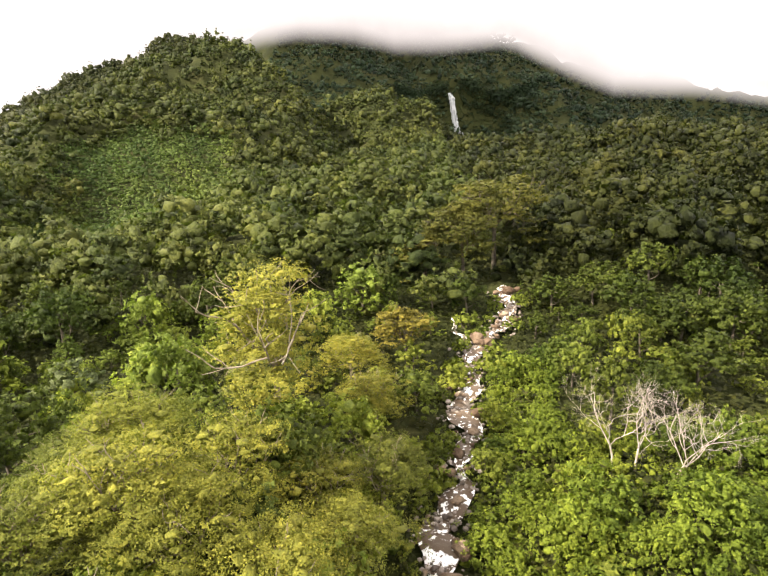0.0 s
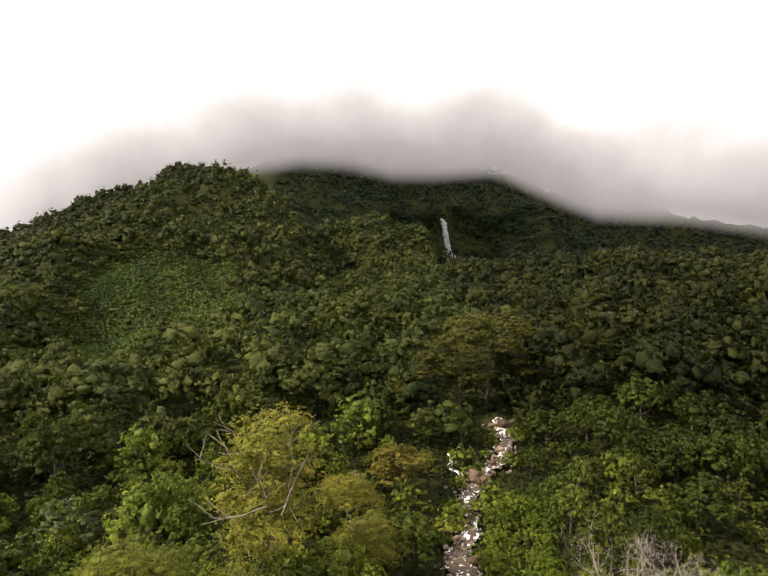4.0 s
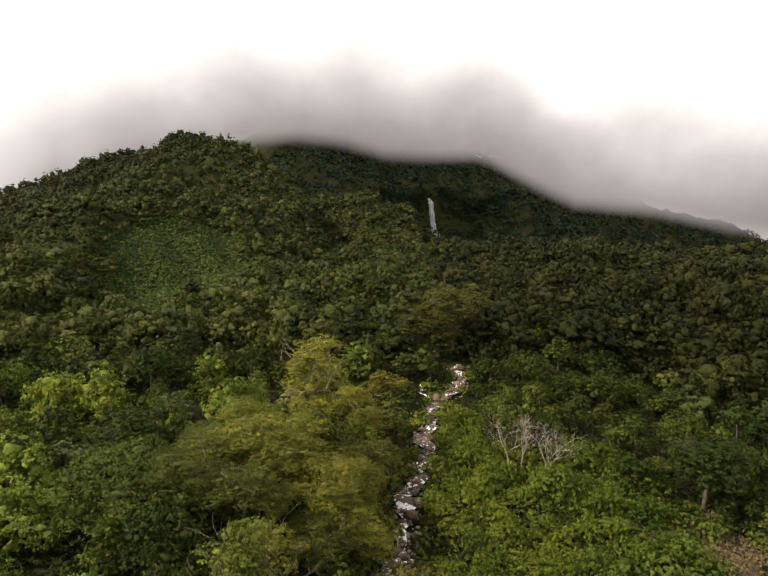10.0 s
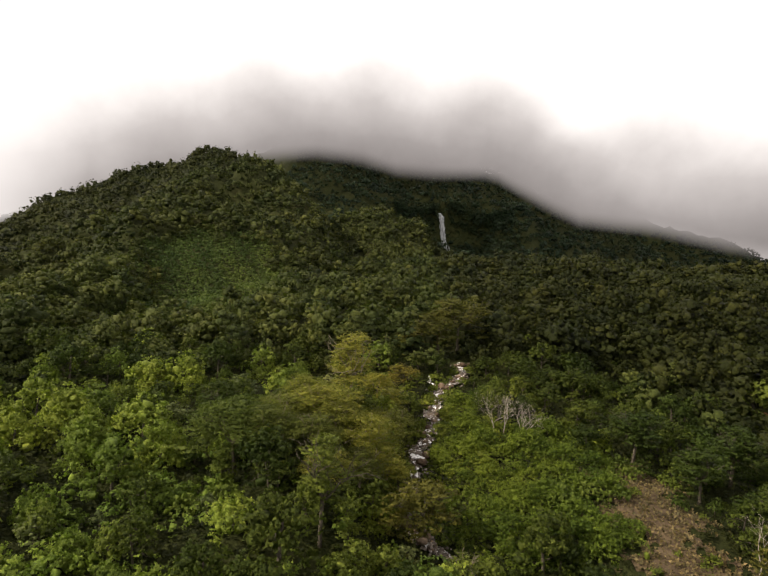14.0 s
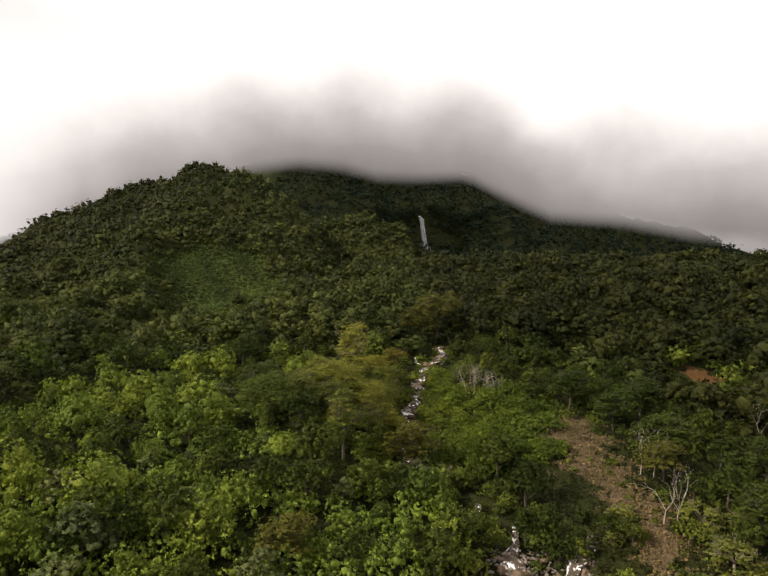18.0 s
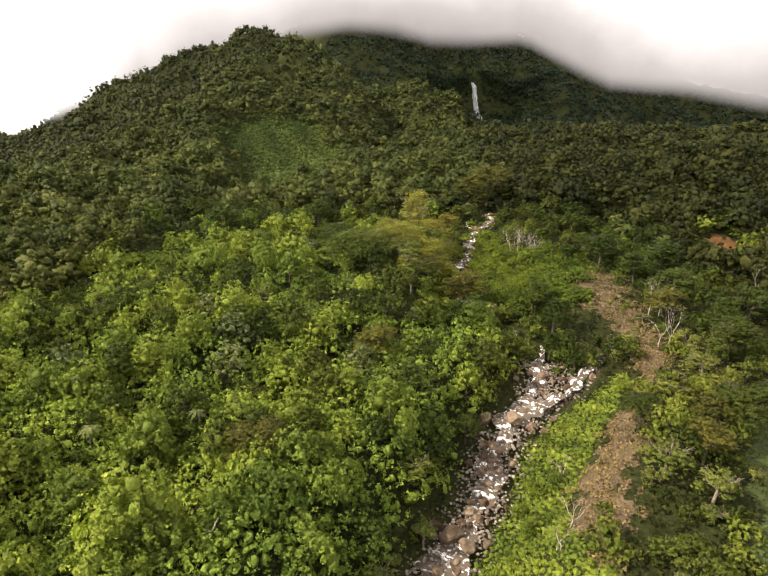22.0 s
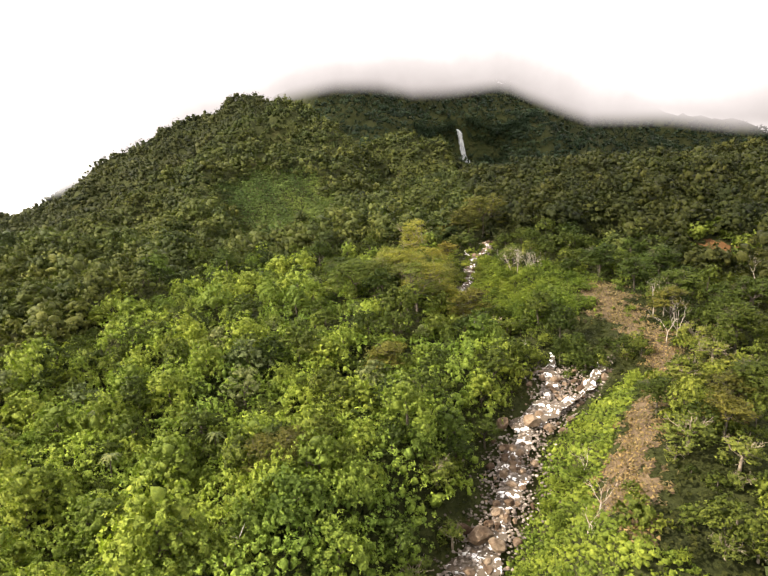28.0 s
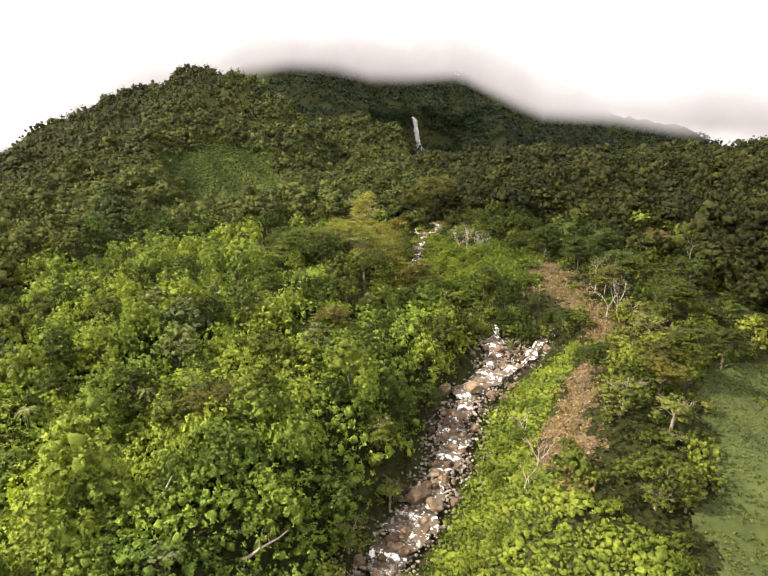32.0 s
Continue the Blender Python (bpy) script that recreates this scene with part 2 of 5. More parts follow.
def land(x, y):
    x, y = np.asarray(x, float), np.asarray(y, float)
    plateau = np.clip(26 + 0.066 * y, -40, 52)
    plateau = np.where(y < -97, 18.4 + 0.2 * (y + 97), plateau)
    plateau = plateau - 0.13 * np.clip(-x - 40, 0, 260) * smooth(30, 150, y) + waves(x, y, 22, 1) * (1.6 + 2.2 * smooth(60, 120, np.abs(x) + 0.5 * np.abs(y))) + waves(x, y, 47, 2) * 2.2 * smooth(20, 140, np.abs(x) + np.abs(y - 30))
    plateau = np.clip(plateau, -40, 70)
    # valley of the stream
    d = np.abs(x - stream_x(y))
    bed = stream_z(y) - 1.7
    side = np.where(x < stream_x(y), smooth(2.5, 22, d), smooth(3.5, 30, d))
    deep = 1 - smooth(130, 260, y)
    h = plateau + (bed + (np.maximum(plateau, bed + 1.5) - bed) * side - plateau) * deep
    hills = [
        ridge(x, y, [(-1300, 760, -60), (-640, 690, 10), (-529, 670, 59), (-442, 662, 105), (-354, 660, 139), (-280, 660, 160), (-230, 655, 172), (-195, 640, 172), (-150, 570, 144), (-104, 480, 119),
                     (-66, 424, 94), (-35, 370, 58), (0, 330, 30), (60, 300, -40)], 0.46, 0.45),
        ridge(x, y, [(-420, 420, -10), (-300, 400, 40), (-230, 385, 72), (-180, 365, 92), (-145, 352, 88), (-100, 352, 80), (-63, 305, 54), (-20, 280, 20)], 0.55, 0.2),
        ridge(x, y, [(-700, 210, -60), (-420, 245, -12), (-340, 275, 18), (-290, 310, 42), (-240, 373, 69), (-217, 425, 98), (-185, 480, 130), (-155, 520, 147), (-125, 515, 135), (-100, 490, 117), (-66, 440, 88), (-30, 400, 40)], 0.5, 0.4),
        ridge(x, y, [(-300, 600, 40), (-120, 580, 85), (-39, 556, 100), (-14, 552, 109), (27, 552, 98), (43, 552, 74), (62, 540, 52), (110, 520, 10)], 0.45, 0.3),
        ridge(x, y, [(-100, 390, 20), (61, 390, 53), (150, 390, 58), (175, 395, 51), (245, 390, 57), (325, 380, 63), (600, 360, 75), (1500, 300, 60)], 0.12, 0.2),
        ridge(x, y, [(-1500, 1100, 10), (-600, 1000, 40), (-420, 960, 90), (-300, 945, 170), (-225, 940, 228), (-162, 940, 256), (-78, 940, 250), (0, 940, 222), (60, 940, 226), (117, 940, 224), (169, 940, 214),
                     (201, 940, 206), (260, 940, 182), (338, 960, 163), (509, 960, 158), (650, 970, 145), (845, 980, 110), (2000, 1000, 40)], 0.46, 0.35),
    ]
    gully = 1 - np.abs(np.sin(x / 31 + 0.7 * np.sin(y / 70) + 0.004 * y))
    stack = np.stack([h] + [c + waves(x, y, 34, i) * (2.0 if i == 1 else 5.0) - 13 * gully**1.5 * (i != 1) + 4 for i, c in enumerate(hills)])
    top, k = stack.max(0), 5.0
    h = top + k * np.log(np.exp((stack - top) / k).sum(0))
    # the hollow below the waterfall's cliff
    hollow = np.exp(-(((x - 80) / 62) ** 2)) * (1 - smooth(704, 716, y)) * smooth(540, 660, y)
    # a steep earth bank on the right slope
    bank = 7 * np.exp(-(((x - 106) / 13) ** 2)) * smooth(62, 78, y) * (1 - smooth(82, 125, y))
    # the spur beside the fern slope, the knoll of the feathery trees and the shoulder of the right slope
    line = np.interp(y, [130, 210, 300, 380], [-136, -152, -180, -216])
    spur = 14 * np.exp(-(((x - line) / 15) ** 2)) * smooth(130, 200, y) * (1 - smooth(290, 380, y))
    dell = -9 * np.exp(-(((x + 98) / 26) ** 2) - ((y - 148) / 38) ** 2)
    knoll = 6 * np.exp(-(((x + 20) / 13) ** 2) - ((y - 42) / 20) ** 2)
    knoll = knoll + 5 * np.exp(-(((x + 22) / 12) ** 2) - ((y - 6) / 22) ** 2)
    shoulder = 10 * np.exp(-(((x - 168) / 45) ** 2) - ((y - 228) / 50) ** 2) - 7 * np.exp(-(((x - 92) / 30) ** 2) - ((y - 108) / 25) ** 2)
    return h - hollow * 50 + bank + spur + dell + knoll + shoulder - 0.3 * np.clip(-x - 640, 0, 3000)


def mesh_of(name, verts, faces, material, flat=False, normals=None, tone=None):
    """A mesh from arrays of corners and of equal-sized faces."""
    me = bpy.data.meshes.new(name)
    verts, faces = np.asarray(verts, np.float32), np.asarray(faces, np.int32)
    n, k = faces.shape
    me.vertices.add(len(verts))
    me.vertices.foreach_set("co", verts.ravel())
    me.loops.add(n * k)
    me.loops.foreach_set("vertex_index", faces.ravel())
    me.polygons.add(n)
    me.polygons.foreach_set("loop_start", np.arange(0, n * k, k, dtype=np.int32))
    me.polygons.foreach_set("use_smooth", np.full(n, not flat))
    me.materials.append(material)
    me.update(calc_edges=True)
    if normals is not None:
        me.attributes.new("custom_normal", "FLOAT_VECTOR", "POINT").data.foreach_set("vector", np.asarray(normals, np.float32).ravel())
    if tone is not None:
        me.attributes.new("tone", "FLOAT", "POINT").data.foreach_set("value", np.asarray(tone, np.float32))
    return me


def ground_material():
    m, nt = nodes_of("forest_floor")
    col = ramp(nt, noise_at(nt, 0.05, 6), [(0.3, (0.015, 0.018, 0.006)), (0.55, (0.028, 0.032, 0.01)), (0.75, (0.042, 0.04, 0.015))])
    grain = ramp(nt, noise_at(nt, 1.3, 5), [(0.3, (0.6, 0.6, 0.6)), (0.7, (1.3, 1.3, 1.3))])
    b = add(nt, "ShaderNodeBsdfPrincipled", Roughness=0.95)
    b.inputs["Specular IOR Level"].default_value = 0.05
    nt.links.new(mixed(nt, 1.0, col, grain, "MULTIPLY"), b.inputs["Base Color"])
    bp = add(nt, "ShaderNodeBump", Strength=0.8, Distance=0.6)
    nt.links.new(noise_at(nt, 0.8, 6), bp.inputs["Height"])
    nt.links.new(bp.outputs[0], b.inputs["Normal"])
    out = nt.nodes.new("ShaderNodeOutputMaterial")
    nt.links.new(b.outputs[0], out.inputs["Surface"])
    return m


def build_ground():
    u = np.linspace(-1, 1, 270)
    xs = 44 * np.sinh(u * 4.75)
    v = np.linspace(-1, 1, 290)
    ys = 52 * np.sinh(v * 4.6)
    X, Y = np.meshgrid(xs, ys)
    Z = land(X, Y)
    nx, ny = len(xs), len(ys)
    idx = np.arange(nx * ny).reshape(ny, nx)
    faces = np.stack([idx[:-1, :-1], idx[:-1, 1:], idx[1:, 1:], idx[1:, :-1]], -1).reshape(-1, 4)
    ob = new("ground", mesh_of("ground", np.stack([X, Y, Z], -1).reshape(-1, 3), faces, ground_material()))
    tagged(ob, "dark damp soil and low growth under the forest", "ground", kind="structure")


build_ground()


# ---- cloud bank on the mountain ----
def cloud_material():
    m, nt = nodes_of("cloud")
    uv = nt.nodes.new("ShaderNodeUVMap")
    sep = nt.nodes.new("ShaderNodeSeparateXYZ")
    nt.links.new(uv.outputs["UV"], sep.inputs[0])
    puff = noise_at(nt, 0.0072, 5, 0.5)
    lift = add(nt, "ShaderNodeMath")
    lift.operation = "MULTIPLY_ADD"
    nt.links.new(puff, lift.inputs[0])
    lift.inputs[1].default_value = -0.10
    nt.links.new(sep.outputs["Y"], lift.inputs[2])
    alpha = add(nt, "ShaderNodeMapRange", From_Min=-0.075, From_Max=0.06)
    alpha.interpolation_type = "SMOOTHSTEP"
    nt.links.new(lift.outputs[0], alpha.inputs["Value"])
    rise = add(nt, "ShaderNodeMath")
    rise.operation = "MULTIPLY_ADD"
    nt.links.new(puff, rise.inputs[0])
    rise.inputs[1].default_value = 0.3
    nt.links.new(sep.outputs["Y"], rise.inputs[2])
    col = ramp(nt, rise.outputs[0], [(0.14, (0.28, 0.26, 0.255)), (0.32, (0.46, 0.435, 0.43)), (0.48, (0.74, 0.71, 0.7)), (0.7, (1.4, 1.37, 1.35))])
    side = add(nt, "ShaderNodeMapRange", From_Min=0.29, From_Max=0.2)
    nt.links.new(sep.outputs["X"], side.inputs["Value"])
    col = mixed(nt, side.outputs["Result"], col, (1.45, 1.42, 1.4))
    em = add(nt, "ShaderNodeEmission", Strength=1.0)
    nt.links.new(col, em.inputs["Color"])
    tr = nt.nodes.new("ShaderNodeBsdfTransparent")
    mx = nt.nodes.new("ShaderNodeMixShader")
    fade = add(nt, "ShaderNodeMapRange", From_Min=1.0, From_Max=0.7)
    nt.links.new(sep.outputs["Y"], fade.inputs["Value"])
    both = nt.nodes.new("ShaderNodeMath")
    both.operation = "MULTIPLY"
    nt.links.new(alpha.outputs["Result"], both.inputs[0])
    nt.links.new(fade.outputs["Result"], both.inputs[1])
    nt.links.new(both.outputs[0], mx.inputs["Fac"])
    nt.links.new(tr.outputs[0], mx.inputs[1])
    nt.links.new(em.outputs[0], mx.inputs[2])
    out = nt.nodes.new("ShaderNodeOutputMaterial")
    nt.links.new(mx.outputs[0], out.inputs["Surface"])
    return m


# the cloud's lower edge: bearing in degrees, height in metres
CLOUD_AZ = [-75, -40, -33, -24, -15, -9, -4, 0, 6, 10.6, 13.5, 16.7, 20, 28, 34, 75]
CLOUD_BASE = [60, 78, 96, 146, 190, 204, 203, 191, 189, 190, 170, 149, 129, 117, 104, 72]


def build_cloud(name, reach, drop, material, label):
    """A bank of low cloud hanging across the mountain's shoulders."""
    az = np.radians(np.linspace(-75, 75, 121))
    base = np.interp(np.degrees(az), CLOUD_AZ, CLOUD_BASE)
    base = 68 + (base - 68) * reach / 760 - drop
    far = reach + 8 * np.sin(az * 9)
    rows = np.linspace(0, 1, 41)
    X = np.outer(np.ones(41), far * np.sin(az))
    Y = np.outer(np.ones(41), far * np.cos(az)) - 10 + 60 * rows[:, None]
    rise = rows * 1.08 - 0.08
    Z = base[None] - 16 + (np.sign(rise) * np.abs(rise) ** 1.2)[:, None] * 360
    n = len(az)
    idx = np.arange(41 * n).reshape(41, n)
    faces = np.stack([idx[:-1, :-1], idx[:-1, 1:], idx[1:, 1:], idx[1:, :-1]], -1).reshape(-1, 4)
    me = mesh_of(name, np.stack([X, Y, Z], -1).reshape(-1, 3), faces, material)
    lay = me.uv_layers.new(name="UVMap")
    U = np.stack([np.tile(np.linspace(0, 1, n), 41), np.repeat(rise, n)], -1)
    lay.data.foreach_set("uv", U[faces.ravel()].astype(np.float32).ravel())
    ob = new(name, me)
    ob.visible_shadow = False
    tagged(ob, label, "cloud", kind="structure")


CLOUD = cloud_material()
build_cloud("cloud_bank", 760, 0, CLOUD, "low grey cloud bank hanging on the mountain top")
build_cloud("cloud_bank_behind", 1010, 62, CLOUD, "grey cloud closing in behind the mountain ridge")


def deck_material():
    m, nt = nodes_of("cloud_underside")
    uv = nt.nodes.new("ShaderNodeUVMap")
    sep = nt.nodes.new("ShaderNodeSeparateXYZ")
    nt.links.new(uv.outputs["UV"], sep.inputs[0])
    soft = None
    for axis in ("X", "Y"):
        for low, high in ((0.0, 0.16), (1.0, 0.84)):
            e = add(nt, "ShaderNodeMapRange", From_Min=low, From_Max=high)
            e.interpolation_type = "SMOOTHSTEP"
            nt.links.new(sep.outputs[axis], e.inputs["Value"])
            if soft is None:
                soft = e.outputs["Result"]
            else:
                k = nt.nodes.new("ShaderNodeMath")
                k.operation = "MULTIPLY"
                nt.links.new(soft, k.inputs[0])
                nt.links.new(e.outputs["Result"], k.inputs[1])
                soft = k.outputs[0]
    em = add(nt, "ShaderNodeEmission", Color=(1.0, 0.98, 0.97, 1.0), Strength=1.5)
    tr = nt.nodes.new("ShaderNodeBsdfTransparent")
    mx = nt.nodes.new("ShaderNodeMixShader")
    nt.links.new(soft, mx.inputs["Fac"])
    nt.links.new(tr.outputs[0], mx.inputs[1])
    nt.links.new(em.outputs[0], mx.inputs[2])
    out = nt.nodes.new("ShaderNodeOutputMaterial")
    nt.links.new(mx.outputs[0], out.inputs["Surface"])
    return m


def build_deck():
    """The cloud's underside, spread over the mountain and shading it."""
    n = 17
    u = np.linspace(0, 1, n)
    U, V = np.meshgrid(u, u)
    X, Y = -590 + U * 1770, 420 + V * 640
    Z = 420 + 18 * np.sin(X / 90) * np.cos(Y / 70)
    idx = np.arange(n * n).reshape(n, n)
    faces = np.stack([idx[:-1, :-1], idx[:-1, 1:], idx[1:, 1:], idx[1:, :-1]], -1).reshape(-1, 4)
    me = mesh_of("cloud_deck", np.stack([X, Y, Z], -1).reshape(-1, 3), faces, deck_material())
    lay = me.uv_layers.new(name="UVMap")
    lay.data.foreach_set("uv", np.stack([U, V], -1).reshape(-1, 2)[faces.ravel()].astype(np.float32).ravel())
    tagged(new("cloud_deck", me), "white cloud spread over the mountain", "cloud", kind="structure")


build_deck()

# ---- growing things ----
rng = np.random.default_rng(7)


def part(name, me, parent, label=""):
    ob = new(name, me)
    ob.parent = parent
    if label:
        tagged(ob, label)
    return ob


def joined(pieces):
    verts, faces, n = [], [], 0
    for v, f in pieces:
        verts.append(v)
        faces.append(f + n)
        n += len(v)
    return np.concatenate(verts), np.concatenate(faces)


def unit(v):
    return v / np.linalg.norm(v, axis=-1, keepdims=True)


def cards(p, up, size, r):
    """Three-cornered leaf clumps at the places p, facing up."""
    count = len(p)
    a = unit(np.cross(up, r.normal(size=(count, 3))))
    b = np.cross(up, a)
    s = size * r.uniform(0.5, 1.1, (count, 1))
    w = s * r.uniform(0.7, 1.0, (count, 1))
    j = r.uniform(0.45, 0.8, (count, 4, 1))
    v = np.stack([p - a * s * j[:, 0] - b * w * j[:, 1], p + a * s * j[:, 2] - b * w * j[:, 1] * 0.7, p + b * w * j[:, 3] * 1.2 - up * s * 0.15], 1)
    return v.reshape(-1, 3), np.arange(count * 3).reshape(-1, 3)


def cores(C, L, r, shape, rough=(0.6, 1.0)):
    """The dense inside of each lobe."""
    verts, faces = shape
    n, k = len(C), len(verts)
    q = r.normal(size=(n, 4))
    w, x, y, z = (q / np.linalg.norm(q, axis=1, keepdims=True)).T
    turn = np.array([[1 - 2 * (y * y + z * z), 2 * (x * y - z * w), 2 * (x * z + y * w)], [2 * (x * y + z * w), 1 - 2 * (x * x + z * z), 2 * (y * z - x * w)],
                     [2 * (x * z - y * w), 2 * (y * z + x * w), 1 - 2 * (x * x + y * y)]]).transpose(2, 0, 1)
    v = C[:, None] + np.einsum("nij,kj->nki", turn, verts) * L[:, None] * r.uniform(*rough, (n, k, 1))
    f = faces[None] + (np.arange(n) * k)[:, None, None]
    return v.reshape(-1, 3), f.reshape(-1, faces.shape[1])


def round_of_twenty():
    """A round of twenty three-cornered faces."""
    g = (1 + math.sqrt(5)) / 2
    v = np.array([(a, b * g, 0) for a in (-1, 1) for b in (-1, 1)] + [(0, a, b * g) for a in (-1, 1) for b in (-1, 1)] + [(b * g, 0, a) for a in (-1, 1) for b in (-1, 1)])
    near = np.linalg.norm(v[:, None] - v[None], axis=-1) < 2.1
    f = []
    for i in range(12):
        for j in range(i + 1, 12):
            for k in range(j + 1, 12):
                if near[i, j] and near[j, k] and near[i, k]:
                    f.append((i, j, k) if np.dot(np.cross(v[j] - v[i], v[k] - v[i]), v[i]) > 0 else (i, k, j))
    return unit(v), np.array(f)


ROUND, ROUND_F = round_of_twenty()


def leaf_mesh(name, C, L, per, size, material, r, low=0.35, spread=0.6, heart=None, tone=None, core=0.5, whole_share=0.22):
    """Leaf clumps over dense lobes with centres C and half-axes L; they catch the light lobe by lobe."""
    L = L * r.uniform(0.65, 1.35, (len(C), 3))
    k = np.repeat(np.arange(len(C)), per)
    m = len(k)
    d = r.normal(size=(m, 3))
    d[:, 2] = np.abs(d[:, 2]) * 1.15 - low
    d = unit(d)
    # leaves gather in tufts over each lobe
    tufts = max(3, per // 11)
    t = r.normal(size=(len(C), tufts, 3))
    t[..., 2] = np.abs(t[..., 2]) * 1.15 - low
    t = unit(t)
    far = r.uniform(0.55, 1.2, (len(C), tufts, 1))
    which = r.integers(0, tufts, m)
    axis = t[k, which]
    d = unit(d * 0.75 + axis)
    p = C[k] + (axis * far[k, which] + d * 0.42 * r.uniform(0.6, 1.2, (m, 1))) * L[k]
    out = unit((d * 0.6 + axis * 0.5) / L[k])
    up = unit(out + r.normal(size=(m, 3)) * spread + np.array([0, 0, 0.15]))
    v, f = cards(p, up, size, r)
    whole = out if heart is None else unit(p - heart[k])
    soft = unit(out * (0.6 - whole_share * 0.5) + whole * whole_share + up * 0.45 + r.normal(size=(m, 3)) * 0.22)
    nrm = np.repeat(soft, 3, 0)
    tone = r.uniform(0, 1, len(C)) if tone is None else tone
    shade = np.repeat(np.clip(tone[k] + (r.random((len(C), tufts)) - 0.5)[k, which] * 0.3, 0, 1), 3)
    if core:
        cv, cf = cores(C, L * core, r, (ROUND, ROUND_F), (0.5, 1.12))
        at = np.repeat(C, 12, 0)
        own = unit((cv - at) / np.repeat(L, 12, 0))
        all_round = own if heart is None else unit(cv - np.repeat(heart, 12, 0))
        v, f = np.concatenate([v, cv]), np.concatenate([f, cf + len(v)])
        nrm, shade = np.concatenate([nrm, unit(own + all_round * whole_share + r.normal(size=cv.shape) * 0.35)]), np.concatenate([shade, np.repeat(tone, 12)])
    return mesh_of(name, v, f, material, normals=nrm, tone=shade)


def tube(points, radii, sides=6):
    """A tapered limb along points."""
    points = [Vector(p) for p in points]
    verts, faces = [], []
    for i, (p, rad) in enumerate(zip(points, radii)):
        way = (points[min(i + 1, len(points) - 1)] - points[max(i - 1, 0)]).normalized()
        side = way.orthogonal().normalized()
        other = way.cross(side)
        for s in range(sides):
            a = 2 * math.pi * s / sides
            verts.append(p + (side * math.cos(a) + other * math.sin(a)) * rad)
        if i:
            n = i * sides
            faces += [(n - sides + s, n - sides + (s + 1) % sides, n + (s + 1) % sides, n + s) for s in range(sides)]
    return np.array([tuple(v) for v in verts]), np.array(faces)


def limbs(start, way, length, thick, depth, r, up=0.25, forks=3, sides=5, tips=None, spread=0.75):
    """A limb that forks and thins, as a list of tubes; tips collects where it ends."""
    pts, p, w = [Vector(start)], Vector(start), Vector(way).normalized()
    steps = 4
    for _ in range(steps):
        w = (w + Vector(r.normal(size=3) * 0.16) + Vector((0, 0, up * 0.12))).normalized()
        p = p + w * (length / steps)
        pts.append(p)
    out = [tube(pts, [thick * (1 - 0.45 * i / steps) for i in range(steps + 1)], sides)]
    if depth == 0:
        if tips is not None:
            tips.append(tuple(p))
        return out
    for i in range(forks):
        at = pts[-1] if i == 0 else pts[int(r.integers(2, steps + 1))]
        side = (w + Vector(r.normal(size=3) * spread)).normalized()
        out += limbs(at, side, length * r.uniform(0.55, 0.8), thick * 0.55, depth - 1, r, up, forks, max(3, sides - 1), tips, spread)
    return out


def trunk_mesh(tall, thick, r, branches=4, reach=2.0, top=0.68):
    pieces = []
    bend = r.normal(size=2) * 0.25
    pts = [(bend[0] * (i / 4) ** 2, bend[1] * (i / 4) ** 2, -0.8 + (tall * top + 0.8) * i / 4) for i in range(5)]
    pieces.append(tube(pts, [thick * (1.25 - 0.17 * i) for i in range(5)], 6))
    for i in range(branches):
        a = r.uniform(0, 6.28)
        pieces += limbs(pts[3 if i % 2 else 2], (math.cos(a), math.sin(a), 0.8), reach, thick * 0.5, 1, r, 0.4, 2, 4)
    return joined(pieces)


def broadleaf(tall, wide, seed, material, clumps=1900, size=0.42, lobes=15, flat=0.85, drape=False, name="broadleaf_tree"):
    """A round-headed forest tree: trunk with limbs, and a lumpy crown of leaf clumps."""
    r = np.random.default_rng(seed)
    tree = new(name)
    part("trunk", mesh_of("trunk", *trunk_mesh(tall, 0.12 + tall * 0.012, r, 2, wide * 0.6), BARK), tree)
    a = np.arange(lobes) * 2.4 + r.uniform(-0.5, 0.5, lobes)
    d = np.sqrt((np.arange(lobes) + 0.5) / lobes) * wide * r.uniform(0.8, 1.0, lobes)
    if drape:
        h = tall * (0.97 - 0.8 * (d / wide) ** 1.6) + r.uniform(-0.09, 0.05, lobes) * tall
        L = wide * r.choice([0.2, 0.27, 0.34, 0.44], (lobes, 1)) * np.array([1, 1, 1.1])
    else:
        h = tall - wide * 0.25 - (d / wide) ** 2.2 * wide * 1.2 + r.uniform(-0.22, 0.12, lobes) * wide
        L = wide * r.choice([0.22, 0.3, 0.38, 0.48], (lobes, 1)) * np.array([1, 1, flat])
        low = np.arange(lobes) % 4 == 3
        h = np.where(low, h - r.uniform(0.4, 0.9, lobes) * wide, h)
    C = np.stack([np.cos(a) * d, np.sin(a) * d, h], -1)
    heart = np.tile([0, 0, tall * (0.3 if drape else 0.6)], (lobes, 1))
    crown_mesh = leaf_mesh("crown", C, L, clumps // lobes, size, material, r, 0.5, 0.6, heart)
    part("crown", crown_mesh, tree)
    return tree


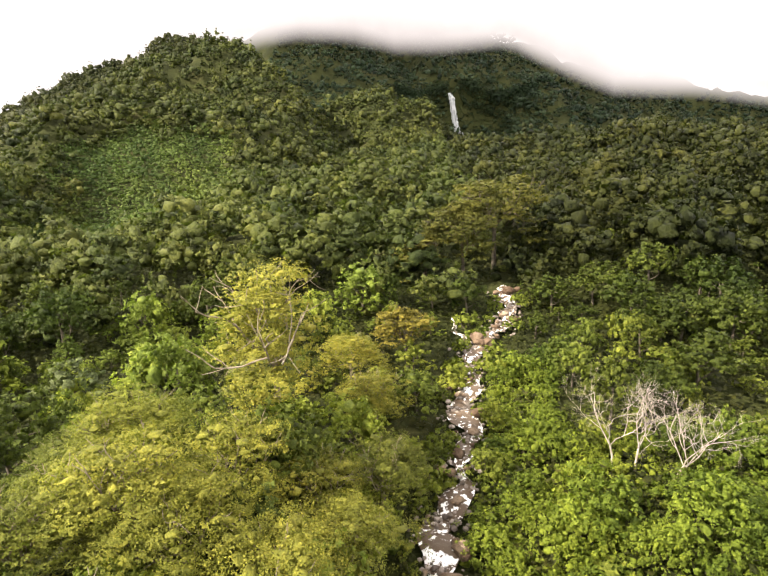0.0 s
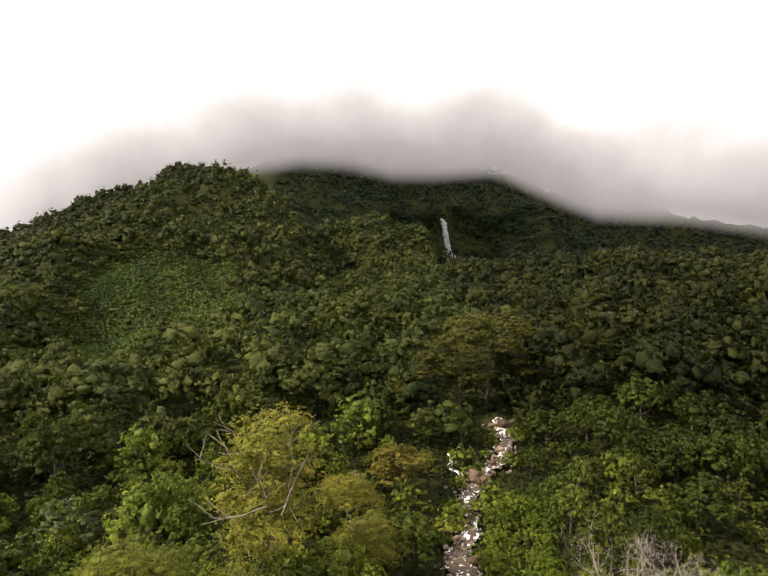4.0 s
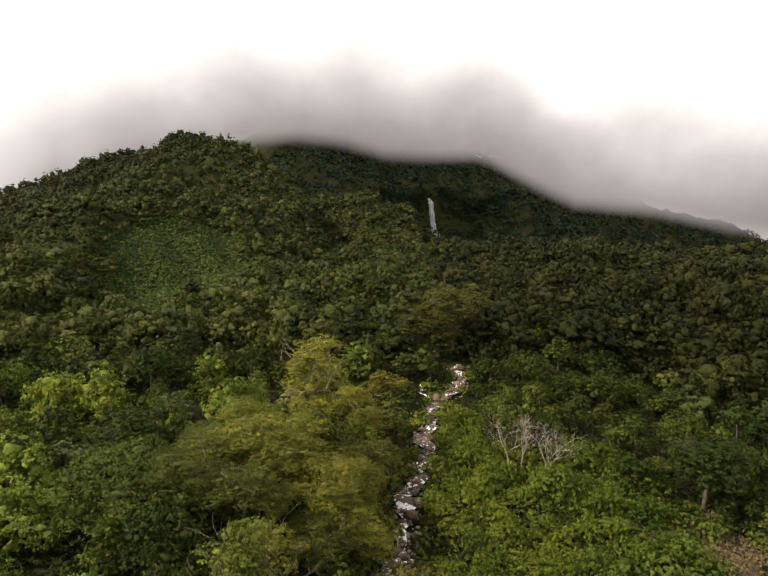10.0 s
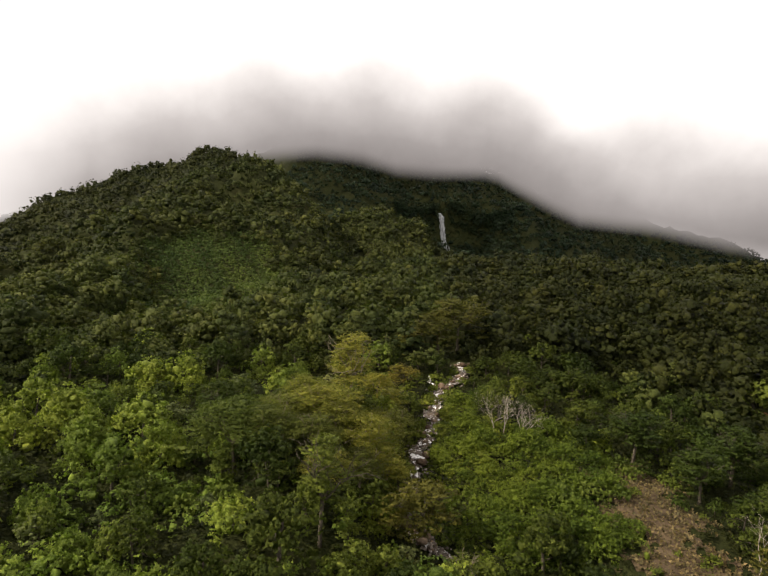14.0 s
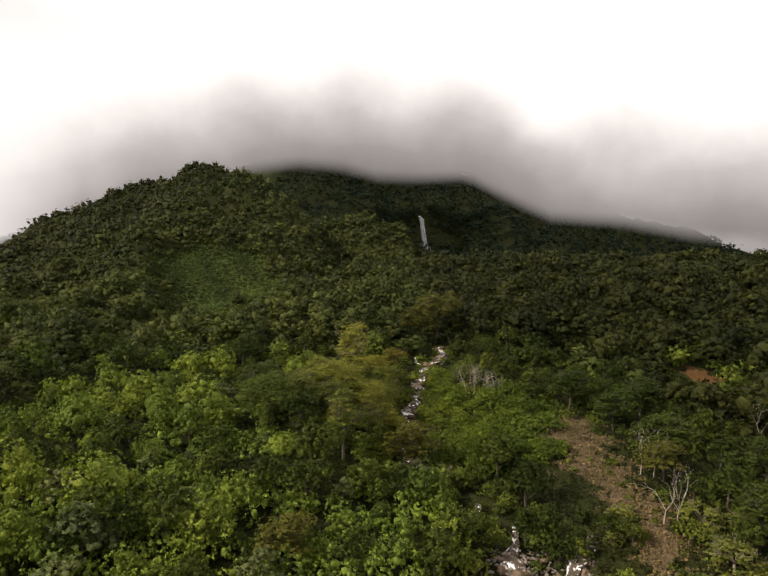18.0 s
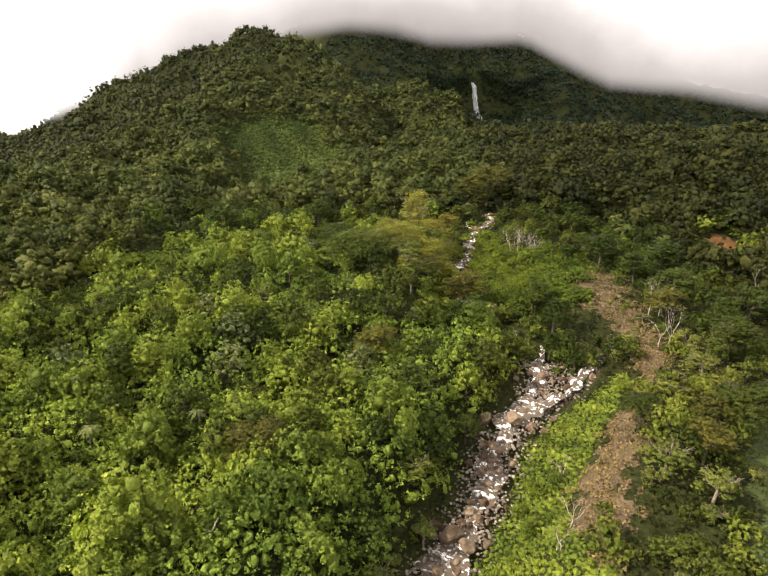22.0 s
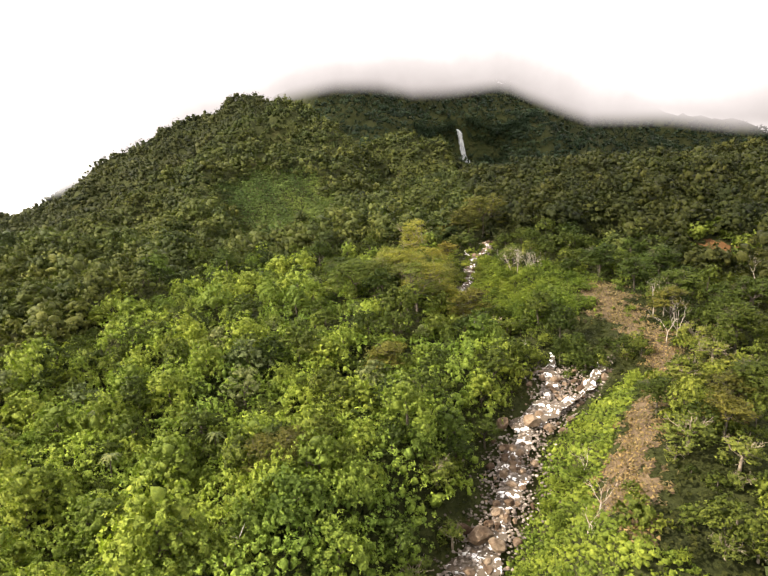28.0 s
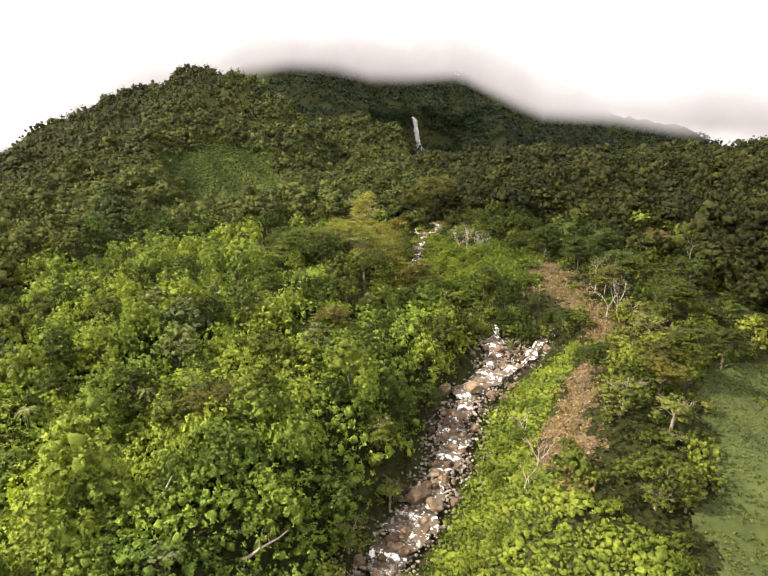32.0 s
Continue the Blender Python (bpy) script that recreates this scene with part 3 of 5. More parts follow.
def feathery(tall, wide, seed, material, pads=84, clumps=32000, fine=0.17, wood=None, deep=0.22):
    """A tall tree with spreading limbs and flat airy pads of fine leaves."""
    r = np.random.default_rng(seed)
    tree = new("feathery_tree")
    pieces, tips = [], []
    fork = tall * 0.45
    pieces.append(tube([(0, 0, -1), (0.1, 0, fork * 0.5), (0.15, 0.1, fork)], [0.4, 0.3, 0.25], 8))
    wood = wood or LIMB_WOOD
    part("trunk", mesh_of("trunk", *joined(pieces), wood), tree)
    for i in range(6):
        a = i * 1.05 + r.uniform(-0.3, 0.3)
        own = []
        lean = r.uniform(0.55, 1.5)
        net = limbs((0.15, 0.1, fork * r.uniform(0.85, 1.0)), (math.cos(a) * lean, math.sin(a) * lean, 1.0), tall * 0.31, 0.16, 2, r, 0.5, 3, 5, own, 0.6)
        part("limb", mesh_of("limb", *joined(net), wood), tree)
        tips += own
    T = np.array(tips)
    k = r.integers(0, len(T), pads)
    C = T[k] + r.normal(size=(pads, 3)) * wide * 0.12
    far = np.hypot(C[:, 0], C[:, 1])
    C[:, :2] *= (wide / max(far.max(), 1)) * r.uniform(0.85, 1.05, (len(C), 1))
    C[:, 2] = tall - 0.5 * tall * (np.hypot(C[:, 0], C[:, 1]) / wide) ** 2 - r.uniform(0, deep, len(C)) * tall
    low = r.random(len(C)) < 0.28
    C[low, 2] -= r.uniform(0.1, 0.3, low.sum()) * tall
    L = wide * r.uniform(0.13, 0.25, (len(C), 1)) * np.array([1, 1, 0.38])
    heart = np.tile([0, 0, tall * 0.35], (len(C), 1))
    part("crown", leaf_mesh("crown", C, L, clumps // len(C), fine, material, r, 0.5, 0.35, heart, None, 0.4, 0.3), tree)
    return tree


def shrub(wide, tall, seed, material, clumps=700, size=0.3, name="shrub"):
    r = np.random.default_rng(seed)
    bush = new(name)
    for i in range(4):
        a = r.uniform(0, 6.28)
        stem = limbs((0, 0, -0.3), (math.cos(a) * 0.7, math.sin(a) * 0.7, 1), tall * 0.7, 0.05, 0, r, 0.3, 2, 4)
        part("stem", mesh_of("stem", *joined(stem), BARK), bush)
    n = 12
    a, d = np.arange(n) * 2.4, np.sqrt((np.arange(n) + 0.5) / n) * wide * 0.85
    C = np.stack([np.cos(a) * d, np.sin(a) * d, tall * (0.72 - 0.5 * (d / wide) ** 2 + r.uniform(-0.15, 0.12, n))], -1)
    L = wide * r.uniform(0.25, 0.42, (n, 1)) * np.array([1, 1, 1.0])
    part("foliage", leaf_mesh("foliage", C, L, clumps // n, size, material, r, 0.35, 0.5, np.zeros((n, 3))), bush)
    return bush


def dead_tree(tall, seed, lean=(0, 0), depth=4, forks=3, spread=0.55, stems=3, material=None):
    """A leafless tree, forking from low down into fine twigs."""
    r = np.random.default_rng(seed)
    tree = new("dead_tree")
    foot = tube([(0, 0, -1), (lean[0] * 0.3, lean[1] * 0.3, tall * 0.12), (lean[0], lean[1], tall * 0.25)], [0.16, 0.12, 0.1], 7)
    part("trunk", mesh_of("trunk", *foot, material or PALE_WOOD), tree)
    for i in range(stems):
        a = i * 6.28 / stems + r.uniform(-0.4, 0.4)
        net = limbs((lean[0], lean[1], tall * 0.24), (math.cos(a) * 0.6 + lean[0] * 0.2, math.sin(a) * 0.6 + lean[1] * 0.2, 1), tall * 0.34, 0.07, depth, r, 0.5, forks, 5, None, spread)
        part("branch", mesh_of("branch", *joined(net), material or PALE_WOOD), tree)
    return tree


def palm(tall, seed):
    r = np.random.default_rng(seed)
    tree = new("palm")
    part("trunk", mesh_of("trunk", *tube([(0, 0, -0.5), (0.1, 0, tall * 0.5), (0.3, 0.1, tall)], [0.16, 0.12, 0.1], 7), BARK), tree)
    for i in range(13):
        a = i * 0.483 + r.uniform(-0.1, 0.1)
        out = Vector((math.cos(a), math.sin(a), 0))
        side = Vector((-math.sin(a), math.cos(a), 0))
        rise = r.uniform(0.2, 1.0)
        verts, faces = [], []
        for s in range(9):
            u = s / 8
            p = Vector((0.3, 0.1, tall)) + out * 2.0 * u + Vector((0, 0, rise * 1.6 * u - 2.1 * u * u))
            for sign in (-1, 1):
                w = 0.2 * math.sin(math.pi * min(1, u * 0.9 + 0.1)) + 0.04
                q = p + side * sign * w - Vector((0, 0, w * 0.6))
                verts += [tuple(p), tuple(q + out * (0.3 if s % 2 else 0.05))]
        for s in range(8):
            n = s * 4
            faces += [(n, n + 4, n + 5, n + 1), (n + 2, n + 3, n + 7, n + 6)]
            if s == 0:
                faces.append((n, n + 2, n + 6, n + 4))
        part("frond", mesh_of("frond", np.array(verts), np.array(faces), LEAF_PALE, flat=True, tone=np.full(len(verts), 0.5)), tree)
    return tree


def scatter(spacing, x0, x1, y0, y1, r):
    xs, ys = np.arange(x0, x1, spacing), np.arange(y0, y1, spacing)
    X, Y = np.meshgrid(xs, ys)
    X = X + (np.arange(len(ys)) % 2)[:, None] * spacing / 2
    return np.stack([X, Y], -1).reshape(-1, 2) + r.uniform(-0.4, 0.4, (X.size, 2)) * spacing


def seen(P):
    """Trees that the ground does not hide from the open valley."""
    top = land(P[:, 0], P[:, 1]) + 9
    clear = np.zeros(len(P), bool)
    for ex, ey, ez in ((0, 0, 66), (-8, -60, 72), (-14, -110, 80), (-16, -160, 82)):
        low = np.full(len(P), 99.0)
        for u in np.linspace(0.3, 0.985, 48):
            x, y, z = ex + (P[:, 0] - ex) * u, ey + (P[:, 1] - ey) * u, ez + (top - ez) * u
            low = np.minimum(low, z - land(x, y))
        clear |= low > -1.5
    return clear


def in_view(P, margin=30):
    return np.abs(P[:, 0] + 8) < 0.80 * (P[:, 1] + 170) + margin


def stuff_forest(name, P, lobes, per, crown, tall, size, material, label, seed, category="forest", core=0.68):
    """Many trees far off, crowns only, in one mesh."""
    r = np.random.default_rng(seed)
    n = len(P)
    z = land(P[:, 0], P[:, 1])
    R = crown * r.choice([0.5, 0.6, 0.75, 0.85, 0.95, 1.15, 1.35, 1.55], n) * r.uniform(0.9, 1.1, n)
    H = tall * (R / crown) ** 0.8 * r.uniform(0.65, 1.35, n)
    c = np.stack([P[:, 0], P[:, 1], z + H - R * 0.6], -1)
    turn = np.tile(np.arange(lobes) * 2.4, n) + np.repeat(r.uniform(0, 6.28, n), lobes) + r.uniform(-0.4, 0.4, n * lobes)
    far = np.tile(np.sqrt((np.arange(lobes) + 0.4) / lobes), n) * r.uniform(0.7, 1.0, n * lobes)
    off = np.stack([np.cos(turn) * far, np.sin(turn) * far, 0.35 - 1.45 * far**2 + r.normal(size=n * lobes) * 0.12], -1)
    C = np.repeat(c, lobes, 0) + off * np.repeat(R, lobes)[:, None]
    L = np.repeat(R, lobes)[:, None] * r.uniform(0.3, 0.48, (n * lobes, 1)) * np.array([1, 1, 0.9])
    heart = np.repeat(c - np.array([0, 0, 0.5]) * R[:, None], lobes, 0)
    tone = np.clip(np.repeat(r.uniform(0, 1, n), lobes) + r.normal(size=n * lobes) * 0.08, 0, 1)
    ob = new(name, leaf_mesh(name, C, L, per, size, material, r, 0.4, 0.5, heart, tone, core, 0.8))
    return tagged(ob, label, category, kind="stuff")


def away(P, gap):
    return np.abs(P[:, 0] - stream_x(P[:, 1])) > gap


def fern_slope(P):
    """The open fern-covered slope on the hill."""
    x, y = P[:, 0], P[:, 1]
    left = np.interp(y, [150, 200, 240, 294, 312], [-112, -126, -142, -156, -140])
    right = np.interp(y, [150, 190, 226, 272, 300, 314], [-70, -62, -70, -62, -84, -98])
    return (x > left + 4 * np.sin(y / 9)) & (x < right + 4 * np.sin(y / 7)) & (y > 160) & (y < 311 + 4 * np.sin(x / 6))


SIDE_ARM = [(12, -40, 16.4), (20, -36, 17.8), (26, -31, 19.4), (30, -25, 20.8), (32.5, -18, 22.2)]


def side_bed(P, gap):
    """The stony bed of the stream's right arm."""
    line = np.array(SIDE_ARM)
    y = np.linspace(-40, -17, 40)
    x = np.interp(y, line[:, 1], line[:, 0])
    return np.hypot(P[:, None, 0] - x, P[:, None, 1] - y).min(1) < gap


def dry_grass(P):
    """The brown open strip on the right bank."""
    x, y = P[:, 0], P[:, 1]
    mid = np.interp(y, [-94, -83, -71, -60, -50, -40, -29, -16, -6, 5, 20, 32, 42], [13.5, 16, 19.5, 26, 31.5, 37.5, 44, 48, 46.5, 44.5, 45, 48, 50])
    half = np.interp(y, [-94, -88, -78, -66, -58, -50, -36, -22, -8, 5, 20, 32, 42], [1.5, 4, 6.3, 7, 6, 4.4, 4.4, 5.0, 7, 10, 12, 11, 6])
    ragged = 0.75 + 0.25 * np.sin(y * 0.45) + 0.25 * np.sin(x * 1.1 + y * 0.9) + 0.15 * np.sin(x * 2.3 - y * 1.7)
    return (np.abs(x - mid) < half * ragged) & (y > -94) & (y < 42)


def grass_slope(P):
    """Open grassy ground on the far right of the lower valley."""
    x, y = P[:, 0], P[:, 1]
    left = np.interp(y, [-104, -95, -89, -70, -51, -44], [26, 29, 35, 44, 54, 64]) + 1.5 * np.sin(y * 0.6)
    return ((x > left) & (x < 78) & (y > -106) & (y < -45)) | (((x - 86) / 7) ** 2 + ((y + 20) / 9) ** 2 < 1)


def herb_bank(P):
    """The low bright growth on the right bank of the lower stream."""
    x, y = P[:, 0], P[:, 1]
    d = x - stream_x(y)
    mid = np.interp(y, [-112, -100, -94, -86, -80, -72, -63, -53, -45, -33], [24, 22, 15, 12, 12.5, 14, 20, 25.5, 31, 38])
    return (y > -112) & (y < -28) & (d > np.interp(y, [-106, -90, -70, -58, -50, -46, -40, -35, -28], [5.5, 7.5, 5, 5, 6.3, 8, 10, 16, 19])) & (x < mid)


def open_bank(P):
    """Between the lower stream and the dry strip no trees stand."""
    x, y = P[:, 0], P[:, 1]
    right = np.interp(y, [-112, -94, -83, -71, -60, -50, -40, -29, -16], [25, 19, 21, 25, 31, 35, 41.5, 48.5, 53])
    return (y > -112) & (y < -24) & (x > stream_x(y) - 8.5) & (x < right)


r0 = np.random.default_rng(3)
far_p = scatter(12, -760, 1100, 290, 945, r0)


def behind_crest(P):
    """Beyond the left hill's crest and its second spur: the mountain under the cloud, coloured as shaded."""
    x, y = P[:, 0], P[:, 1]
    return y > np.interp(x, [-600, -420, -340, -290, -240, -217, -185, -155, -125, -104, -70, -39, 27, 43, 70, 560], [390, 400, 415, 432, 480, 510, 540, 562, 545, 525, 545, 585, 580, 570, 560, 560])


def under_cloud(P):
    """Where the tree tops stay below the middle of the cloud's soft edge."""
    edge = np.interp(np.degrees(np.arctan2(P[:, 0], P[:, 1])), CLOUD_AZ, CLOUD_BASE)
    return land(P[:, 0], P[:, 1]) + 8 < 68 + (edge + np.where(P[:, 0] > 180, -6, 14) - 68) * np.hypot(P[:, 0], P[:, 1]) / 760


far_p = far_p[in_view(far_p) & behind_crest(far_p) & (far_p[:, 0] > -150) & under_cloud(far_p)]
far_p = far_p[seen(far_p)]
stuff_forest("far_forest", far_p, 6, 11, 6.6, 9, 1.4, FOREST_FAR_SHADED, "green rainforest covering the distant mountain, coloured dark and bluish for cloud shade and haze", 1, core=0.8)
crest_p = scatter(9.0, -640, -146, 380, 730, r0)
crest_p = crest_p[in_view(crest_p) & behind_crest(crest_p)]
crest_p = crest_p[seen(crest_p)]
stuff_forest("crest_forest", crest_p, 7, 16, 6.0, 5.5, 1.2, FOREST_DARK_SHADED, "rainforest along the crest of the hill, darkened in colour for the cloud's shade", 31, core=0.85)
hill_p = scatter(8.2, -560, 560, 235, 705, r0)
hill_p = hill_p[in_view(hill_p) & ~fern_slope(hill_p) & ~behind_crest(hill_p)]
hill_p = hill_p[seen(hill_p)]
stuff_forest("hill_forest", hill_p[hill_p[:, 0] < 40], 8, 26, 5.0, 6.8, 0.95, FOREST_HILL, "round-crowned green rainforest on the hillside", 4, core=0.78)
stuff_forest("ridge_forest", hill_p[hill_p[:, 0] >= 40], 7, 22, 5.0, 9, 1.05, FOREST_DARK_SHADED, "dark green rainforest on the far slope", 24, core=0.8)
mid_p = scatter(7.2, -330, 360, -140, 238, r0)
near_zone = (mid_p[:, 0] < 80) & (mid_p[:, 0] > -122) & (mid_p[:, 1] < 112)
mid_p = mid_p[(np.hypot(mid_p[:, 0] - 15, mid_p[:, 1] - 128) > 10) & ~((mid_p[:, 1] > 84) & (mid_p[:, 1] < 122) & (np.abs(mid_p[:, 0] - stream_x(mid_p[:, 1]) + 1) < 7)) & (((mid_p[:, 0] - 106) / 9) ** 2 + ((mid_p[:, 1] - 60) / 15) ** 2 > 1) & in_view(mid_p) & ~near_zone & (~fern_slope(mid_p) | ((mid_p[:, 1] < 215) & (r0.random(len(mid_p)) < 0.15))) & (away(mid_p, 4) | (mid_p[:, 1] > 122))]
mid_p = mid_p[seen(mid_p)]
right = mid_p[:, 0] > 25
stuff_forest("forest", mid_p[~right], 10, 58, 4.6, 9.5, 0.76, FOREST_NEAR, "dense green rainforest canopy on the valley slopes", 2)
stuff_forest("dark_forest", mid_p[right], 10, 54, 4.6, 9.5, 0.76, FOREST_DARK_SHADED, "dense dark green rainforest canopy on the valley slopes", 22)
cliff_p = scatter(5.0, 0, 170, 630, 730, r0)
cliff_p = np.concatenate([cliff_p, np.stack([r0.uniform(0, 170, 900), r0.uniform(702, 718, 900)], -1)])
cliff_p = cliff_p[np.abs(cliff_p[:, 0] - 70) > 6]
stuff_forest("cliff_growth", cliff_p, 3, 16, 3.4, 3.4, 1.2, FOREST_FAR_SHADED, "growth clinging to the waterfall's cliff, cloud shade put into its colour", 14)
outer_p = scatter(8.5, -190, 190, -290, 130, r0)
outer_p = outer_p[~in_view(outer_p, 10) & away(outer_p, 8)]
stuff_forest("outer_forest", outer_p, 6, 12, 5.0, 8.5, 0.9, FOREST_NEAR, "green rainforest closing the valley behind", 23)
print("forest", len(far_p), len(hill_p), len(mid_p))


def ferns():
    P = scatter(1.9, -180, -45, 150, 342, r0)
    P = P + r0.normal(size=P.shape) * 0.7
    P = P[fern_slope(P) | fern_slope(P + [12, 0]) | fern_slope(P - [12, 0]) | fern_slope(P + [0, 9]) | fern_slope(P - [0, 16])]
    z = land(P[:, 0], P[:, 1])
    r = np.random.default_rng(5)
    C = np.stack([P[:, 0], P[:, 1], z + 0.2], -1)
    L = r.uniform(1.1, 2.1, (len(C), 1)) * np.array([1, 1, 0.75])
    tone = 0.5 + 0.3 * np.sin(P[:, 0] / 5 + P[:, 1] / 8) + r.normal(size=len(P)) * 0.2
    tagged(new("fern_cover", leaf_mesh("fern_cover", C, L, 18, 0.75, LEAF_FERN, r, core=0.75, tone=np.clip(tone, 0, 1))), "even green fern cover on an open steep slope", "ferns", kind="stuff")


LEAF_FERN = foliage("leaf_fern", (0.0484, 0.0659, 0.0173), (0.0738, 0.1005, 0.0253), (0.1061, 0.1339, 0.0386), per_object=False)
LEAF_VINE = foliage("leaf_creeper", (0.0932, 0.1149, 0.0173), (0.1673, 0.2, 0.0322), (0.251, 0.2816, 0.0552))
LEAF_HERB = foliage("leaf_herb", (0.0845, 0.1151, 0.0173), (0.1335, 0.1725, 0.0263), (0.1913, 0.2259, 0.0425), per_object=False)
LEAF_GRASS = foliage("leaf_grass", (0.064, 0.0806, 0.0202), (0.0922, 0.1152, 0.028), (0.128, 0.1498, 0.0403), per_object=False)
STRAW = foliage("straw", (0.09, 0.062, 0.03), (0.165, 0.118, 0.06), (0.25, 0.19, 0.105), per_object=False)
LEAF_BANK = foliage("leaf_bank", (0.0655, 0.0853, 0.0121), (0.1109, 0.1385, 0.0198), (0.169, 0.1972, 0.033), per_object=False)
LEAF_CARPET = foliage("leaf_carpet", (0.1141, 0.1471, 0.0219), (0.1983, 0.2472, 0.0414), (0.2823, 0.3315, 0.0686), per_object=False)
ferns()


# individual trees of the valley, nearest to the flight
def base_set(made, label, category, group):
    for ob in made:
        tagged(ob, label, category, group)
    return made


GREEN = base_set([broadleaf(9, 3.8, 11, LEAF_GREEN), broadleaf(11, 4.6, 12, LEAF_GREEN, 2300, lobes=18), broadleaf(8, 3.4, 13, LEAF_GREEN, 1600), broadleaf(10, 3.8, 14, LEAF_GREEN, flat=0.95)],
                 "round-crowned green broadleaf tree in the rainforest", "tree", "broadleaf trees")
DEEP = base_set([broadleaf(10, 4.0, 21, LEAF_DEEP, 1900, 0.42, name="evergreen_tree"), broadleaf(12, 4.4, 22, LEAF_DEEP, 2200, 0.42, 18, name="evergreen_tree"),
                 broadleaf(9, 3.4, 23, LEAF_DEEP, 1600, 0.42, name="evergreen_tree")], "dark green broadleaf tree with a dense crown", "tree", "dark trees")
VINY = base_set([broadleaf(6.5, 4.0, 31, LEAF_VINE, 2400, 0.36, 18, drape=True, name="creeper_covered_tree"), broadleaf(5.2, 3.6, 32, LEAF_VINE, 2100, 0.36, 16, drape=True, name="creeper_covered_tree"),
                 broadleaf(8, 4.0, 33, LEAF_VINE, 2700, 0.36, 20, drape=True, name="creeper_covered_tree")], "tree smothered to the ground in light green creepers", "tree", "creeper-covered trees")
FEATHER = base_set([feathery(14, 9.5, 41, LEAF_YELLOW), feathery(16, 10.5, 42, LEAF_YELLOW, 96, 36000), feathery(12, 8, 43, LEAF_YELLOW, 70, 26000), feathery(18, 6.6, 48, LEAF_YELLOW, 90, 28000, deep=0.45)],
                   "tall yellow-green tree with flat feathery layers and pale limbs", "tree", "feathery trees")
FEATHER_DARK = base_set([feathery(12, 7, 44, LEAF_DEEP, 60, 12500, 0.27, BARK), feathery(10, 6, 45, LEAF_DEEP, 50, 10000, 0.27, BARK), feathery(18, 5.6, 49, LEAF_GREEN, 60, 16000, 0.24, BARK, deep=0.45), feathery(15, 10.5, 83, LEAF_MID, 110, 28000, 0.25, BARK, 0.16)], "green tree with flat feathery layers of leaves", "tree", "feathery trees")
RUSTY = base_set([feathery(14, 8, 46, LEAF_BROWN, 70, 14000, 0.27, BARK), feathery(10, 6, 47, LEAF_BROWN, 50, 10000, 0.27, BARK)], "olive-brown tree with thin feathery layers of leaves", "tree", "feathery trees")
BUSH = base_set([shrub(1.9, 2.4, 51, LEAF_BRIGHT, 1900, 0.16, name="leafy_bush"), shrub(1.5, 1.8, 52, LEAF_BRIGHT, 1500, 0.16, name="leafy_bush"), shrub(2.3, 3.0, 53, LEAF_BRIGHT, 2400, 0.16, name="leafy_bush")],
                "bright light-green leafy shrub on the stream bank", "shrub", "bank shrubs")
PALE = base_set([broadleaf(8, 3.0, 15, LEAF_PALE, 1300, 0.34, name="silvery_tree"), broadleaf(6.5, 2.6, 16, LEAF_PALE, 1000, 0.34, name="silvery_tree")], "tree with pale greyish-green leaves", "tree", "pale trees")
SCRUB = base_set([shrub(1.8, 2.2, 54, LEAF_GREEN), shrub(1.4, 1.6, 55, LEAF_GREEN, 300)], "green shrub among the trees", "shrub", "forest shrubs")
OLIVE = base_set([feathery(7.5, 4.4, 81, LEAF_OLIVE, 36, 5200, 0.3, LIMB_WOOD), feathery(8.5, 4.0, 82, LEAF_OLIVE, 36, 5200, 0.3, LIMB_WOOD)], "small olive-green tree with feathery layers and bare limbs", "tree", "feathery trees")
LIME = base_set([broadleaf(5.5, 3.8, 84, LEAF_LIME, 2300, 0.34, 17, drape=True, name="creeper_covered_tree"), broadleaf(6.5, 3.4, 85, LEAF_LIME, 2100, 0.34, 16, drape=True, name="creeper_covered_tree")],
                "bush smothered in pale lime-green creepers", "shrub", "lime creepers")
ALL_FIRST = LIME + OLIVE + GREEN + DEEP + VINY + FEATHER + FEATHER_DARK + RUSTY + BUSH + SCRUB + PALE
USED = set()


def plant(kinds, x, y, r, grow=1.0, sink=0.0):
    ob = kinds[int(r.integers(0, len(kinds)))]
    s = grow * (r.uniform(0.85, 1.15) if len(kinds) > 1 else 1.0)
    m = pose(x, y, float(land(x, y)) - sink, r.uniform(-4, 4), r.uniform(-4, 4), r.uniform(0, 360)) @ Matrix.Diagonal((s, s, s * (r.uniform(0.85, 1.15) if len(kinds) > 1 else 1.0), 1))
    if ob.name in USED:
        return copy_thing(ob, m)
    USED.add(ob.name)
    ob.matrix_basis = m
    return ob


def first_rest():
    """The first of each kind stands in the forest too, behind the ridge of the left hill where none was planted."""
    for i, ob in enumerate(ALL_FIRST):
        if ob.name not in USED:
            x, y = -60 - i * 7.0, 118.0
            ob.matrix_basis = pose(x, y, float(land(x, y)))


